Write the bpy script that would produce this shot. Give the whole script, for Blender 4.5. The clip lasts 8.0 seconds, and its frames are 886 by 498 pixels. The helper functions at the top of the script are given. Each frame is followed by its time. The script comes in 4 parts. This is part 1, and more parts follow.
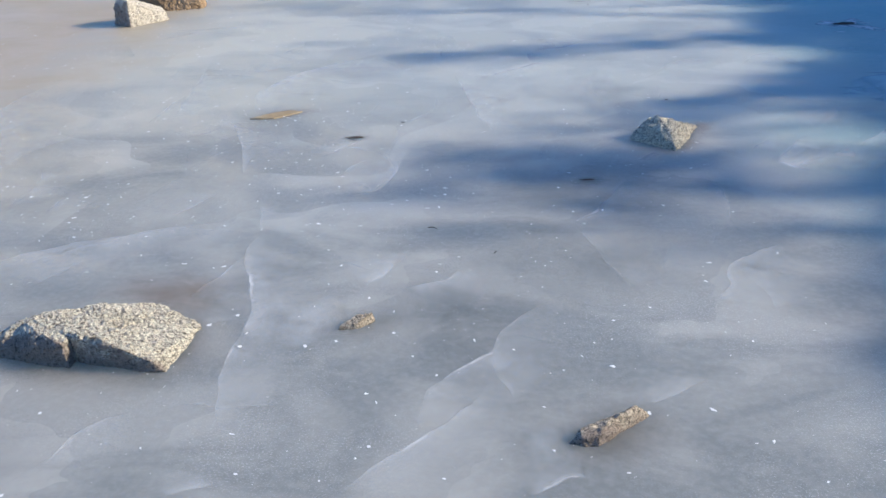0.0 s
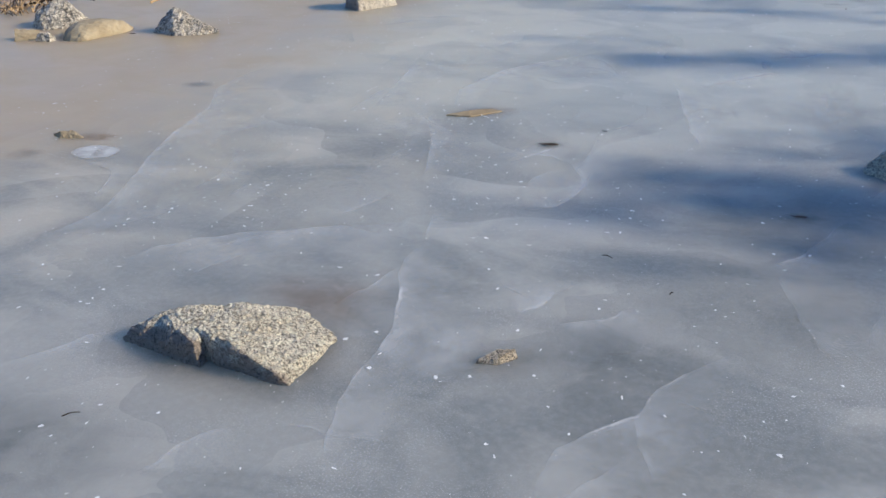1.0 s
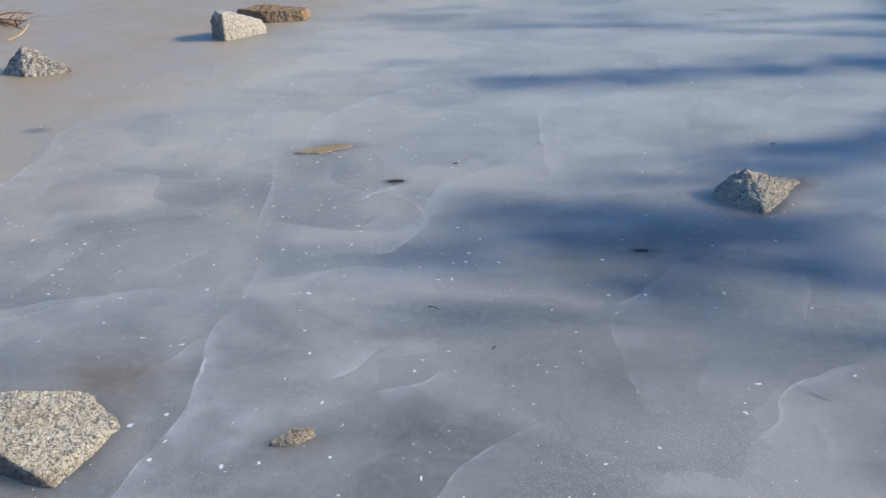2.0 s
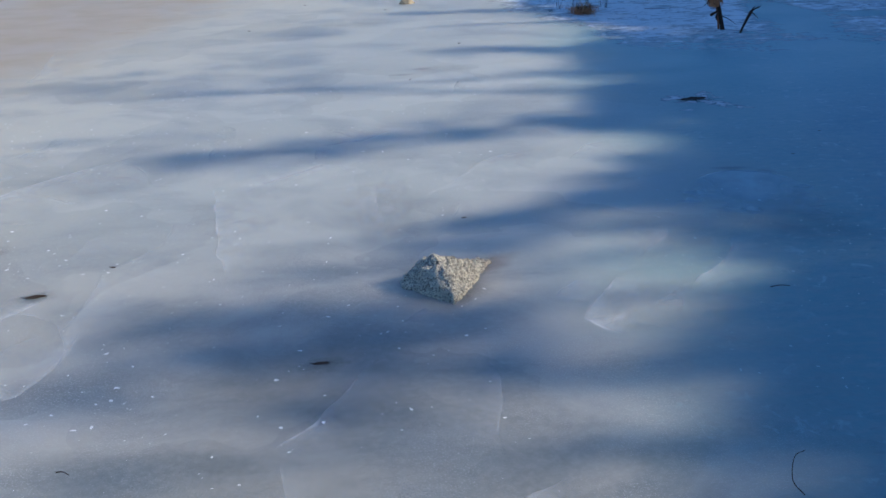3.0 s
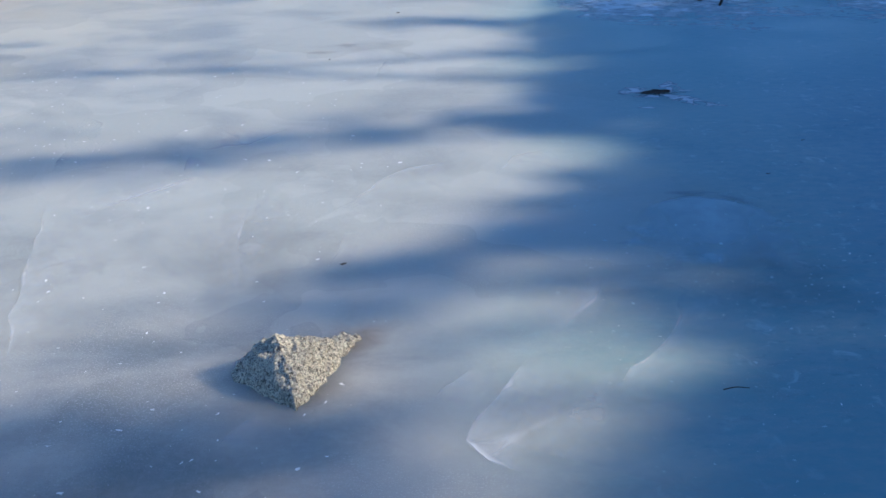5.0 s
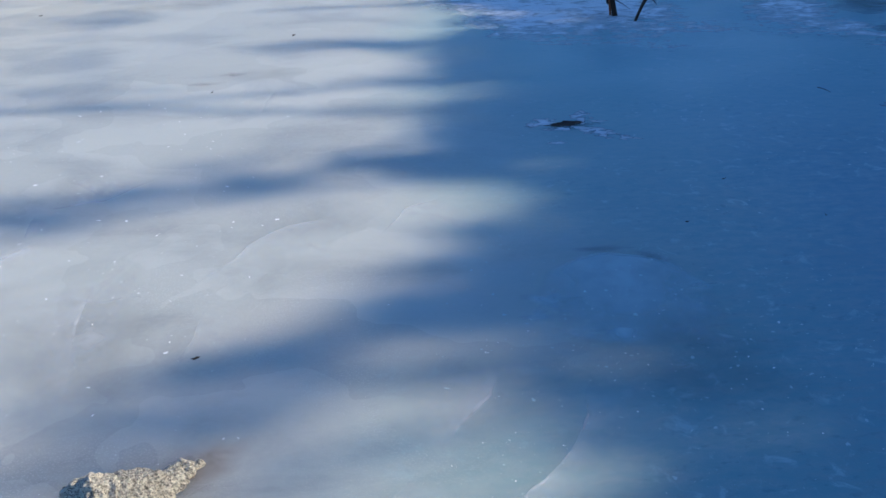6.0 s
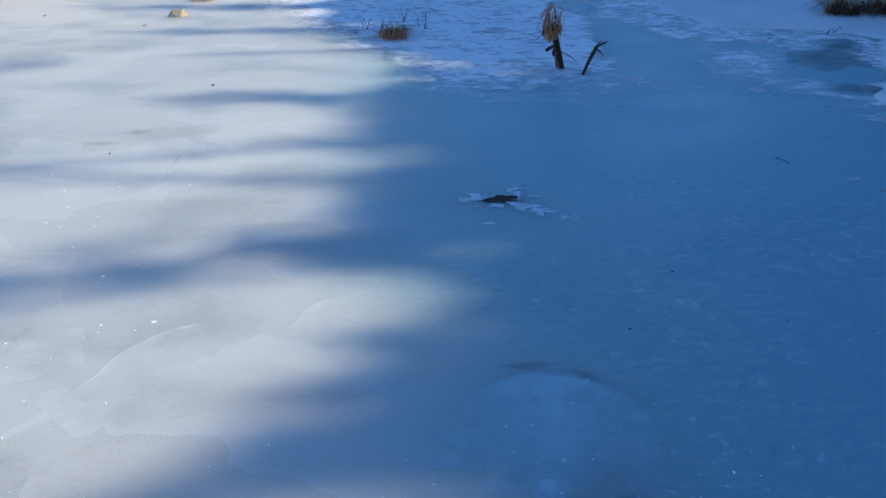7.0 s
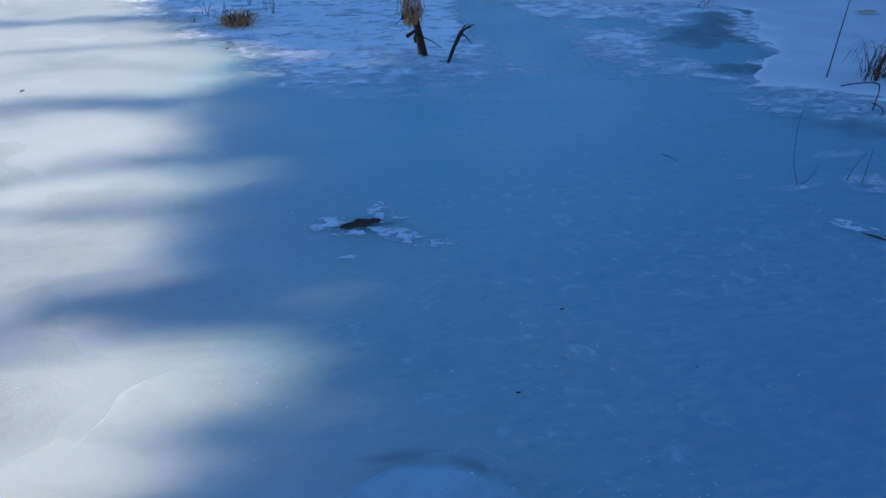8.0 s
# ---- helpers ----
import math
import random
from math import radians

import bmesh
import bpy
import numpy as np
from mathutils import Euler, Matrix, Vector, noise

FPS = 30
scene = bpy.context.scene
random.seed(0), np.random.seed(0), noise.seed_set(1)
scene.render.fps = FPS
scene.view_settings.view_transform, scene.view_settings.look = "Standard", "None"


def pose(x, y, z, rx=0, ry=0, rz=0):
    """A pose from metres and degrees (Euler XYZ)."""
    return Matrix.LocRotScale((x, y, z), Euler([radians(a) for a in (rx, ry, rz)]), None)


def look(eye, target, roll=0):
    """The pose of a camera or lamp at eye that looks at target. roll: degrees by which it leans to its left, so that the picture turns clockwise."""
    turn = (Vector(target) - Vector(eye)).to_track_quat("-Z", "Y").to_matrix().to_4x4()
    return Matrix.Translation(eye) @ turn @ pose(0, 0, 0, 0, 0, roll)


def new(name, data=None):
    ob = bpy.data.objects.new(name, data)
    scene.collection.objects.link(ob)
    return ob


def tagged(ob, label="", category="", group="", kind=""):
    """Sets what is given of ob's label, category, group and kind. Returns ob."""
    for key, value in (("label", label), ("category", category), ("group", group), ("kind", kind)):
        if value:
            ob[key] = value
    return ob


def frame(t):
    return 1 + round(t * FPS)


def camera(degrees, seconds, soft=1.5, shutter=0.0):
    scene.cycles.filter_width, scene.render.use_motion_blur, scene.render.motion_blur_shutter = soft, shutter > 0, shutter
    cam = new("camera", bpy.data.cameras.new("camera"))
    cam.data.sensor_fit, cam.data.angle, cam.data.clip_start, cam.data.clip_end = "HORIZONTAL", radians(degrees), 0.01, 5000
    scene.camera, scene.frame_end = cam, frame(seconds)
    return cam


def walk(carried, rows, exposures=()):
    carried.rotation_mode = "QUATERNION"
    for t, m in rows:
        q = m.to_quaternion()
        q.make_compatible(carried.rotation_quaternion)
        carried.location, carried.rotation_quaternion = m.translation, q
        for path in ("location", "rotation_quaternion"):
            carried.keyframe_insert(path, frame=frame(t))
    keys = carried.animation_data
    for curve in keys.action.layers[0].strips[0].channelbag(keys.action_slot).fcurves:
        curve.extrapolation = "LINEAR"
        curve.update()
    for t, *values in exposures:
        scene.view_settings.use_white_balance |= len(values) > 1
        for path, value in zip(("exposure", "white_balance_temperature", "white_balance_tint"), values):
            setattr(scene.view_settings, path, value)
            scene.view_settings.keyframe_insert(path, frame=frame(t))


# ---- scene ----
cam = camera(50.2, 8.0)

PATH = [
    (0, (-1.187, -2.582, 1.58), (-1.36, -0.781, 0.728), -1.7),
    (0.5, (-1.085, -2.434, 1.583), (-1.624, -0.704, 0.735), -2.9),
    (1, (-1.0, -2.206, 1.567), (-1.65, -0.523, 0.704), -2.3),
    (1.2, (-0.958, -2.118, 1.568), (-1.632, -0.452, 0.689), -3.1),
    (2.3, (-0.612, -1.623, 1.577), (-0.987, 0.16, 0.751), -2.6),
    (2.5, (-0.595, -1.488, 1.579), (-0.827, 0.327, 0.772), -1.0),
    (3, (-0.493, -1.239, 1.571), (-0.49, 0.601, 0.787), -2.0),
    (3.5, (-0.311, -0.969, 1.555), (-0.296, 0.875, 0.782), 0.0),
    (4, (-0.247, -0.723, 1.548), (-0.232, 1.104, 0.734), -0.7),
    (4.2, (-0.232, -0.6, 1.56), (-0.184, 1.225, 0.743), -0.9),
    (5.5, (0.058, 0.01, 1.527), (0.069, 1.79, 0.616), -1.1),
    (6, (0.154, 0.312, 1.546), (0.31, 2.101, 0.665), -1.1),
    (6.5, (0.263, 0.584, 1.534), (0.555, 2.376, 0.694), -0.3),
    (7, (0.392, 0.874, 1.572), (0.635, 2.677, 0.741), 0.5),
    (7.5, (0.447, 1.212, 1.542), (0.725, 2.987, 0.662), 0.9),
    (8, (0.578, 1.487, 1.554), (1.067, 3.211, 0.665), 0.7),
]
walk(cam, [(t, look(eye, target, roll)) for t, eye, target, roll in PATH],
     exposures=[(0, 0.62, 4960, 10), (0.5, 0.41, 5010, 10), (1, 0.30, 5030, 10), (2.5, 0.26, 4900, 10), (3.5, 0.52, 4910, 10), (4, 0.64, 4950, 10), (5.5, 0.63, 4950, 10), (7, 0.84, 4970, 10), (8, 0.95, 4980, 10)])

# ---- world, sun ----
SUN_EL, SUN_SIDE = radians(27.0), radians(6.0)   # the sun stands over +x, a little towards +y, behind the spruces
world = bpy.data.worlds.new("winter_sky")
scene.world = world
world.use_nodes = True
wn = world.node_tree.nodes
sky = wn.new("ShaderNodeTexSky")
sky.sky_type, sky.sun_disc = "NISHITA", False
sky.sun_elevation, sky.sun_rotation = SUN_EL, radians(90) - SUN_SIDE
sky.altitude, sky.air_density, sky.dust_density, sky.ozone_density = 800, 1.0, 0.0, 3.0
world.node_tree.links.new(sky.outputs[0], wn["Background"].inputs[0])
wn["Background"].inputs[1].default_value = 0.110

sun = new("sun", bpy.data.lights.new("sun", "SUN"))
sun.data.energy, sun.data.angle, sun.data.color = 5.75, radians(0.55), (1.0, 0.76, 0.45)
sun.matrix_world = look((math.cos(SUN_SIDE) * math.cos(SUN_EL), math.sin(SUN_SIDE) * math.cos(SUN_EL), math.sin(SUN_EL)), (0, 0, 0))


# ---- material helpers ----
class Nodes:
    """A node tree in short: each call adds a node and returns its output."""

    def __init__(self, name):
        self.mat = bpy.data.materials.new(name)
        self.mat.use_nodes = True
        self.tree = self.mat.node_tree
        self.tree.nodes.clear()
        self.out = self.tree.nodes.new("ShaderNodeOutputMaterial")
        self.pos = self.add("ShaderNodeTexCoord").outputs["Object"]

    def add(self, kind, **inputs):
        n = self.tree.nodes.new(kind)
        for key, value in inputs.items():
            self.set(n.inputs[key.replace("_", " ")], value)
        return n

    def set(self, socket, value):
        if isinstance(value, bpy.types.NodeSocket):
            self.tree.links.new(value, socket)
        else:
            socket.default_value = value

    def noise(self, scale, detail=4.0, rough=0.55, vec=None, distort=0.0):
        n = self.add("ShaderNodeTexNoise", Scale=scale, Detail=detail, Roughness=rough, Distortion=distort, Vector=vec or self.pos)
        return n.outputs["Fac"]

    def cells(self, scale, vec=None, out="Color", feature="F1"):
        n = self.tree.nodes.new("ShaderNodeTexVoronoi")
        n.feature = feature
        self.set(n.inputs["Scale"], scale)
        self.set(n.inputs["Vector"], vec or self.pos)
        return n.outputs[out]

    def scaled(self, x, y, z, vec=None, turn=0.0):
        n = self.add("ShaderNodeMapping", Vector=vec or self.pos)
        n.inputs["Scale"].default_value = (x, y, z)
        n.inputs["Rotation"].default_value = (0, 0, radians(turn))
        return n.outputs[0]

    def ramp(self, fac, low, high, a=0.0, b=1.0):
        n = self.add("ShaderNodeMapRange", Value=fac)
        n.interpolation_type = "SMOOTHSTEP"
        for key, v in zip(("From Min", "From Max", "To Min", "To Max"), (low, high, a, b)):
            n.inputs[key].default_value = v
        return n.outputs[0]

    def math(self, op, a, b=0.0):
        n = self.tree.nodes.new("ShaderNodeMath")
        n.operation = op
        self.set(n.inputs[0], a)
        self.set(n.inputs[1], b)
        return n.outputs[0]

    def mix(self, fac, a, b, kind="MIX"):
        n = self.tree.nodes.new("ShaderNodeMix")
        n.data_type, n.blend_type = "RGBA", kind
        self.set(n.inputs[0], fac)
        for socket, v in ((n.inputs[6], a), (n.inputs[7], b)):
            self.set(socket, (*v, 1) if isinstance(v, tuple) and len(v) == 3 else v)
        return n.outputs[2]

    def axis(self, name):
        return self.add("ShaderNodeSeparateXYZ", Vector=self.pos).outputs[name]

    def attribute(self, name):
        n = self.tree.nodes.new("ShaderNodeAttribute")
        n.attribute_name = name
        return n.outputs["Fac"]

    def bump(self, height, strength=0.3, distance=0.01):
        return self.add("ShaderNodeBump", Height=height, Strength=strength, Distance=distance).outputs[0]

    def surface(self, color, roughness=0.6, normal=None, veil=None, **more):
        p = self.add("ShaderNodeBsdfPrincipled")
        self.set(p.inputs["Base Color"], (*color, 1) if isinstance(color, tuple) and len(color) == 3 else color)
        self.set(p.inputs["Roughness"], roughness)
        if normal:
            self.set(p.inputs["Normal"], normal)
        for key, value in more.items():
            self.set(p.inputs[key.replace("_", " ")], value)
        last = p.outputs[0]
        if veil:
            clear = self.tree.nodes.new("ShaderNodeBsdfTransparent")
            m = self.tree.nodes.new("ShaderNodeMixShader")
            self.set(m.inputs[0], veil)
            self.tree.links.new(clear.outputs[0], m.inputs[1])
            self.tree.links.new(last, m.inputs[2])
            last = m.outputs[0]
        self.tree.links.new(last, self.out.inputs[0])
        p.subsurface_method = "BURLEY"
        return self.mat


# ---- materials ----
def ice_material():
    n = Nodes("pond_ice")
    wide = n.noise(0.55, 3, 0.5, n.scaled(0.8, 1.3, 1))
    cloud = n.noise(1.9, 5, 0.55, n.scaled(0.75, 1.2, 1, turn=25), 0.6)
    fine = n.noise(38, 4, 0.6)
    x, y = n.axis("X"), n.axis("Y")
    c = n.mix(n.ramp(cloud, 0.36, 0.64), (0.196, 0.208, 0.207), (0.345, 0.348, 0.332))
    # whiter, bubbly ice over the deeper middle
    milk = n.ramp(n.math("ADD", y, n.math("MULTIPLY", n.math("SUBTRACT", wide, 0.5), 4.0)), 0.8, 3.4)
    c = n.mix(n.math("MULTIPLY", milk, n.ramp(cloud, 0.30, 0.60, 0.5, 1.0)), c, (0.405, 0.428, 0.412))
    # plates of ice that froze one after the other, each of a slightly other tone
    warp = n.add("ShaderNodeTexNoise", Scale=1.6, Detail=3.0, Vector=n.pos).outputs["Color"]
    vec = n.add("ShaderNodeVectorMath", Vector=n.pos)
    n.set(vec.inputs[1], n.mix(1.0, warp, (1.1, 1.1, 1.1), "MULTIPLY"))
    tone = n.add("ShaderNodeSeparateColor", Color=n.cells(1.35, vec.outputs[0])).outputs[0]
    c = n.mix(n.math("MULTIPLY", n.ramp(tone, 0.0, 1.0, 0.0, 0.45), n.math("SUBTRACT", 1.0, n.math("MULTIPLY", milk, 0.5))), c, (0.185, 0.201, 0.205))
    # thin sheets frozen one over the other: each ends in a crisp lobe and fades inwards
    step = n.math("FRACT", n.math("MULTIPLY", n.noise(0.55, 2, 0.4, n.scaled(1.25, 0.8, 1, turn=-20), 0.25), 9.0))
    sheet = n.math("POWER", n.math("SUBTRACT", 1.0, step), 1.8)
    where = n.math("MULTIPLY", n.ramp(n.noise(0.9, 3, 0.5, n.scaled(1, 1, 1, turn=50)), 0.40, 0.60), n.ramp(milk, 0.0, 1.0, 0.32, 0.12))
    where = n.math("MULTIPLY", where, n.math("MULTIPLY", n.ramp(y, 0.5, 1.3), n.ramp(x, -1.9, -0.9, 1.0, 0.2)))
    c = n.mix(n.math("MULTIPLY", sheet, where), c, (0.52, 0.535, 0.53))
    speck = n.noise(160, 3, 0.7)
    mott = n.math("MULTIPLY", n.ramp(speck, 0.52, 0.66), n.ramp(n.noise(1.2, 4, 0.6), 0.42, 0.62))
    c = n.mix(n.math("MULTIPLY", mott, 0.6), c, (0.528, 0.541, 0.548))
    c = n.mix(n.ramp(fine, 0.35, 0.75, 0.0, 0.18), c, (0.436, 0.449, 0.449))
    # sandy shallows towards the far left shore
    far = n.math("MULTIPLY", n.math("MAXIMUM", n.math("SUBTRACT", y, 5.0), 0.0), 0.28)
    near = n.math("MULTIPLY", n.math("MAXIMUM", n.math("SUBTRACT", 1.7, y), 0.0), -0.9)
    shore = n.math("ADD", n.math("SUBTRACT", far, x), near)
    shore = n.math("ADD", shore, n.math("MULTIPLY", n.math("SUBTRACT", cloud, 0.5), 1.4))
    c = n.mix(n.ramp(shore, 1.4, 3.8, 0.0, 1.0), c, n.mix(1.0, c, (1.13, 1.06, 0.95), "MULTIPLY"))
    lip = n.ramp(shore, 3.45, 5.0, 0.0, 0.85)
    sand = n.mix(n.noise(2.4, 5), (0.325, 0.258, 0.160), (0.42, 0.342, 0.230))
    c = n.mix(lip, c, sand)
    # shade's blue put into the shaded side's colour, grained with air bubbles
    shade_reach = n.ramp(y, 2.2, 3.2, 0.40, 0.0)   # the shade tint reaches further out nearer the shaded bank
    shade_side = n.ramp(n.math("ADD", n.math("ADD", x, shade_reach), n.math("MULTIPLY", n.math("SUBTRACT", wide, 0.5), 1.6)), 0.10, 1.50)
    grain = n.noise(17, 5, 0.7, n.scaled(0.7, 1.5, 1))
    c = n.mix(n.math("MULTIPLY", shade_side, n.ramp(grain, 0.3, 0.75, 0.95, 0.6)), c, n.mix(n.ramp(n.math("ADD", x, n.math("MULTIPLY", wide, 0.8)), 1.4, 2.8), (0.172, 0.292, 0.312), (0.150, 0.258, 0.330)))
    # the same shade tone, painted lighter further out
    c = n.mix(n.math("MULTIPLY", shade_side, n.ramp(y, 3.2, 6.0, 0.0, 0.55)), c, (0.245, 0.415, 0.44))
    zone = n.ramp(n.noise(1.1, 4, 0.6), 0.40, 0.60, 0.25, 1.0)
    bubbles = n.math("MULTIPLY", n.math("MULTIPLY", shade_side, zone), n.ramp(n.noise(12, 6, 0.66, None, 0.7), 0.56, 0.68, 0.0, 0.75))
    c = n.mix(bubbles, c, (0.33, 0.436, 0.475))
    pits = n.math("MULTIPLY", n.math("MULTIPLY", shade_side, zone), n.ramp(n.noise(24, 5, 0.65, n.scaled(0.7, 1.2, 1.3), 0.3), 0.55, 0.70, 0.0, 0.28))
    c = n.mix(pits, c, (0.0462, 0.112, 0.158))
    h = n.math("ADD", n.math("MULTIPLY", fine, 0.25), n.math("MULTIPLY", n.noise(3.2, 4), 0.7))
    h = n.math("ADD", h, n.math("MULTIPLY", n.math("MULTIPLY", grain, shade_side), 0.15))
    rough = n.math("SUBTRACT", n.ramp(cloud, 0.3, 0.7, 0.42, 0.58), n.math("MULTIPLY", lip, 0.10))
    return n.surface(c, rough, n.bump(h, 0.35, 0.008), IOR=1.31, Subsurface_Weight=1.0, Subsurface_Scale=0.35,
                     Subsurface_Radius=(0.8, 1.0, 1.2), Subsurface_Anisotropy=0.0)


def veil_material(name, color, strength, scale, low, high, roughness=0.5, floor=0.35):
    n = Nodes(name)
    v = n.math("MULTIPLY", n.attribute("veil"), n.ramp(n.noise(scale, 5, 0.6, None, 0.4), low, high, floor, 1.0))
    c = n.mix(n.noise(scale * 2, 4), tuple(k * 0.88 for k in color), color)
    return n.surface(c, roughness, None, n.math("MULTIPLY", v, strength), IOR=1.31)


def frost_material():
    n = Nodes("rippled_frost")
    flat = n.scaled(0.8, 1.25, 1, turn=-8)
    flakes = n.noise(10.0, 6, 0.66, flat, 0.9)
    broad = n.noise(3.2, 4, 0.6, flat, 0.5)
    # veil 1: closed cover; towards 0 only scattered thick flakes are left
    cover = n.math("ADD", n.math("ADD", n.math("MULTIPLY", flakes, 1.7), n.math("MULTIPLY", broad, 0.9)), n.math("MULTIPLY", n.attribute("veil"), 0.62))
    v = n.math("ADD", n.ramp(cover, 1.40, 1.68, 0.0, 0.5), n.ramp(cover, 1.66, 1.98, 0.0, 0.45))
    v = n.math("MULTIPLY", v, n.ramp(n.attribute("veil"), 0.0, 0.3))
    h = n.math("ADD", n.noise(26, 6, 0.7), flakes)
    return n.surface(n.mix(n.noise(30, 4), (0.70, 0.73, 0.75), (0.78, 0.80, 0.81)), 0.75, n.bump(h, 0.7, 0.015), v)


def snow_material():
    n = Nodes("old_snow")
    a, b = n.noise(2.1, 5), n.noise(45, 5, 0.7)
    c = n.mix(n.ramp(a, 0.3, 0.7), (0.50, 0.53, 0.56), (0.58, 0.60, 0.62))
    return n.surface(c, 0.8, n.bump(n.math("ADD", a, n.math("MULTIPLY", b, 0.25)), 0.5, 0.03))


def granite_material(name, light, warm, dark, fleck=150.0, amount=0.42, warmth=0.5, flank=None):
    """Speckled stone: pale feldspar, warm stain, dark mica; flank = (nx, ny, nz, offset) of a brown face, painted
    darker for its shade.
    """
    n = Nodes(name)
    stain = n.noise(9, 5, 0.6)
    c = n.mix(n.ramp(stain, 0.35, 0.68, 0.0, warmth), light, warm)
    grain = n.add("ShaderNodeTexNoise", Scale=fleck * 1.3, Detail=2.0, Vector=n.pos).outputs["Color"]
    jig = n.add("ShaderNodeVectorMath", Vector=n.pos)
    n.set(jig.inputs[1], n.mix(1.0, grain, (0.7 / fleck, 0.7 / fleck, 0.7 / fleck), "MULTIPLY"))
    for size, share, weight in ((1.0, 0.80, 0.75), (2.1, 0.74, 0.8), (0.45, 0.86, 0.4)):
        tones = n.add("ShaderNodeSeparateColor", Color=n.cells(fleck * size, jig.outputs[0]))
        c = n.mix(n.ramp(tones.outputs[1], 0.55, 0.95, 0.0, 0.30), c, tuple(k * 0.55 for k in light))
        c = n.mix(n.ramp(tones.outputs[2], 0.6, 0.9, 0.0, 0.35), c, tuple(min(0.9, k * 1.2) for k in light))
        c = n.mix(n.ramp(tones.outputs[0], share + amount - 0.5, share + amount - 0.44, 0.0, weight), c, dark)
    c = n.mix(n.ramp(n.noise(24, 5, 0.65), 0.58, 0.72, 0.0, 0.45), c, dark)
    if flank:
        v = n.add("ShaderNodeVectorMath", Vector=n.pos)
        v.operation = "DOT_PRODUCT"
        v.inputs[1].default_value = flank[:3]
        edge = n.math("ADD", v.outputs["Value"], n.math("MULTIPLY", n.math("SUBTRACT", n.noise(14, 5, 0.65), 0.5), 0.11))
        # shade put into the colour: darker brown beyond the flank plane
        shade_tone = n.mix(n.noise(45, 5, 0.7), (0.15, 0.115, 0.095), (0.40, 0.32, 0.26))
        shade_tone = n.mix(n.ramp(n.noise(fleck * 0.7, 4, 0.7), 0.45, 0.62, 0.0, 0.55), shade_tone, (0.33, 0.275, 0.23))
        shade_tone = n.mix(n.ramp(n.noise(fleck * 0.5, 4, 0.7), 0.52, 0.62, 0.0, 0.8), shade_tone, (0.025, 0.02, 0.018))
        c = n.mix(n.ramp(edge, flank[3] - 0.015, flank[3] + 0.02, 0.0, 0.88), c, shade_tone)
    h = n.math("ADD", n.noise(fleck * 0.5, 6, 0.75), n.math("MULTIPLY", n.noise(22, 5, 0.65), 1.5))
    return n.surface(c, 0.82, n.bump(h, 1.0, 0.02))


def sandstone_material(name, low, high):
    n = Nodes(name)
    a = n.noise(6, 6, 0.6)
    c = n.mix(n.ramp(a, 0.3, 0.7), low, high)
    c = n.mix(n.ramp(n.noise(40, 5, 0.7), 0.6, 0.75, 0.0, 0.5), c, (0.145, 0.099, 0.0528))
    return n.surface(c, 0.75, n.bump(n.math("ADD", a, n.math("MULTIPLY", n.noise(70, 5), 0.4)), 0.4, 0.02))


def plant_material(name, a, b):
    n = Nodes(name)
    rnd = n.add("ShaderNodeNewGeometry").outputs["Random Per Island"]
    c = n.mix(rnd, a, b)
    c = n.mix(n.ramp(n.noise(60, 3), 0.5, 0.75, 0.0, 0.5), c, tuple(k * 0.5 for k in a))
    return n.surface(c, 0.85, Specular_IOR_Level=0.2)


ICE = ice_material()
MILK = veil_material("milky_seam", (0.669, 0.676, 0.684), 1.0, 9, 0.3, 0.62)
HALO = veil_material("milky_and_sunlit_ice", (0.475, 0.488, 0.495), 0.7, 6, 0.3, 0.7)
CAP = veil_material("bubbly_blue_ice", (0.46, 0.58, 0.63), 0.8, 9, 0.25, 0.65, 0.5, 0.8)
RUST = veil_material("rust_stain", (0.21, 0.11, 0.042), 0.78, 7, 0.3, 0.65)
SILT = veil_material("brown_silt", (0.145, 0.112, 0.0726), 0.55, 4, 0.3, 0.65)
MURK = veil_material("clear_ice_and_shade", (0.0858, 0.099, 0.106), 0.6, 5, 0.3, 0.65, 0.3)
RIM = veil_material("frost_rim", (0.60, 0.64, 0.67), 0.95, 18, 0.40, 0.52, 0.7, 0.0)
FROST, SNOW = frost_material(), snow_material()
# last four numbers: the boulder's front, its shade painted into the granite
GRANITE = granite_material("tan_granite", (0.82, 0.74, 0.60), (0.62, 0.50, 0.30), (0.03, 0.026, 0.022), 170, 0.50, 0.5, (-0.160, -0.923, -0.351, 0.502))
PALE_GRANITE = granite_material("pale_granite", (0.82, 0.735, 0.59), (0.64, 0.53, 0.35), (0.03, 0.028, 0.026), 200, 0.52, 0.45)
# the plane marks the block's shaded end, darkened in its colour
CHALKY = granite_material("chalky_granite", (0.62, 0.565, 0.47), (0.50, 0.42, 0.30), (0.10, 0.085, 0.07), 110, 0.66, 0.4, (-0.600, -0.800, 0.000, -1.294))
# here the plane paints shade onto the low stone's front side
TAN_SPECKLED = granite_material("tan_speckled", (0.60, 0.52, 0.40), (0.46, 0.34, 0.19), (0.035, 0.03, 0.025), 190, 0.47, 0.6, (0.447, -0.744, -0.496, -0.129))
GNEISS = granite_material("dark_gneiss", (0.66, 0.60, 0.50), (0.52, 0.40, 0.24), (0.03, 0.03, 0.03), 85, 0.45, 0.4)
SANDSTONE = sandstone_material("tan_stone", (0.251, 0.191, 0.106), (0.356, 0.297, 0.191))
BROWN_STONE = sandstone_material("brown_stone", (0.19, 0.125, 0.062), (0.30, 0.215, 0.125))
PALE_BUBBLE = Nodes("pale_bubbles").surface((0.36, 0.46, 0.50), 0.5)
WHITE_CHIP = Nodes("frost_chip").surface((0.73, 0.74, 0.75), 0.6)
STRAW = plant_material("dry_straw", (0.40, 0.26, 0.12), (0.60, 0.44, 0.25))
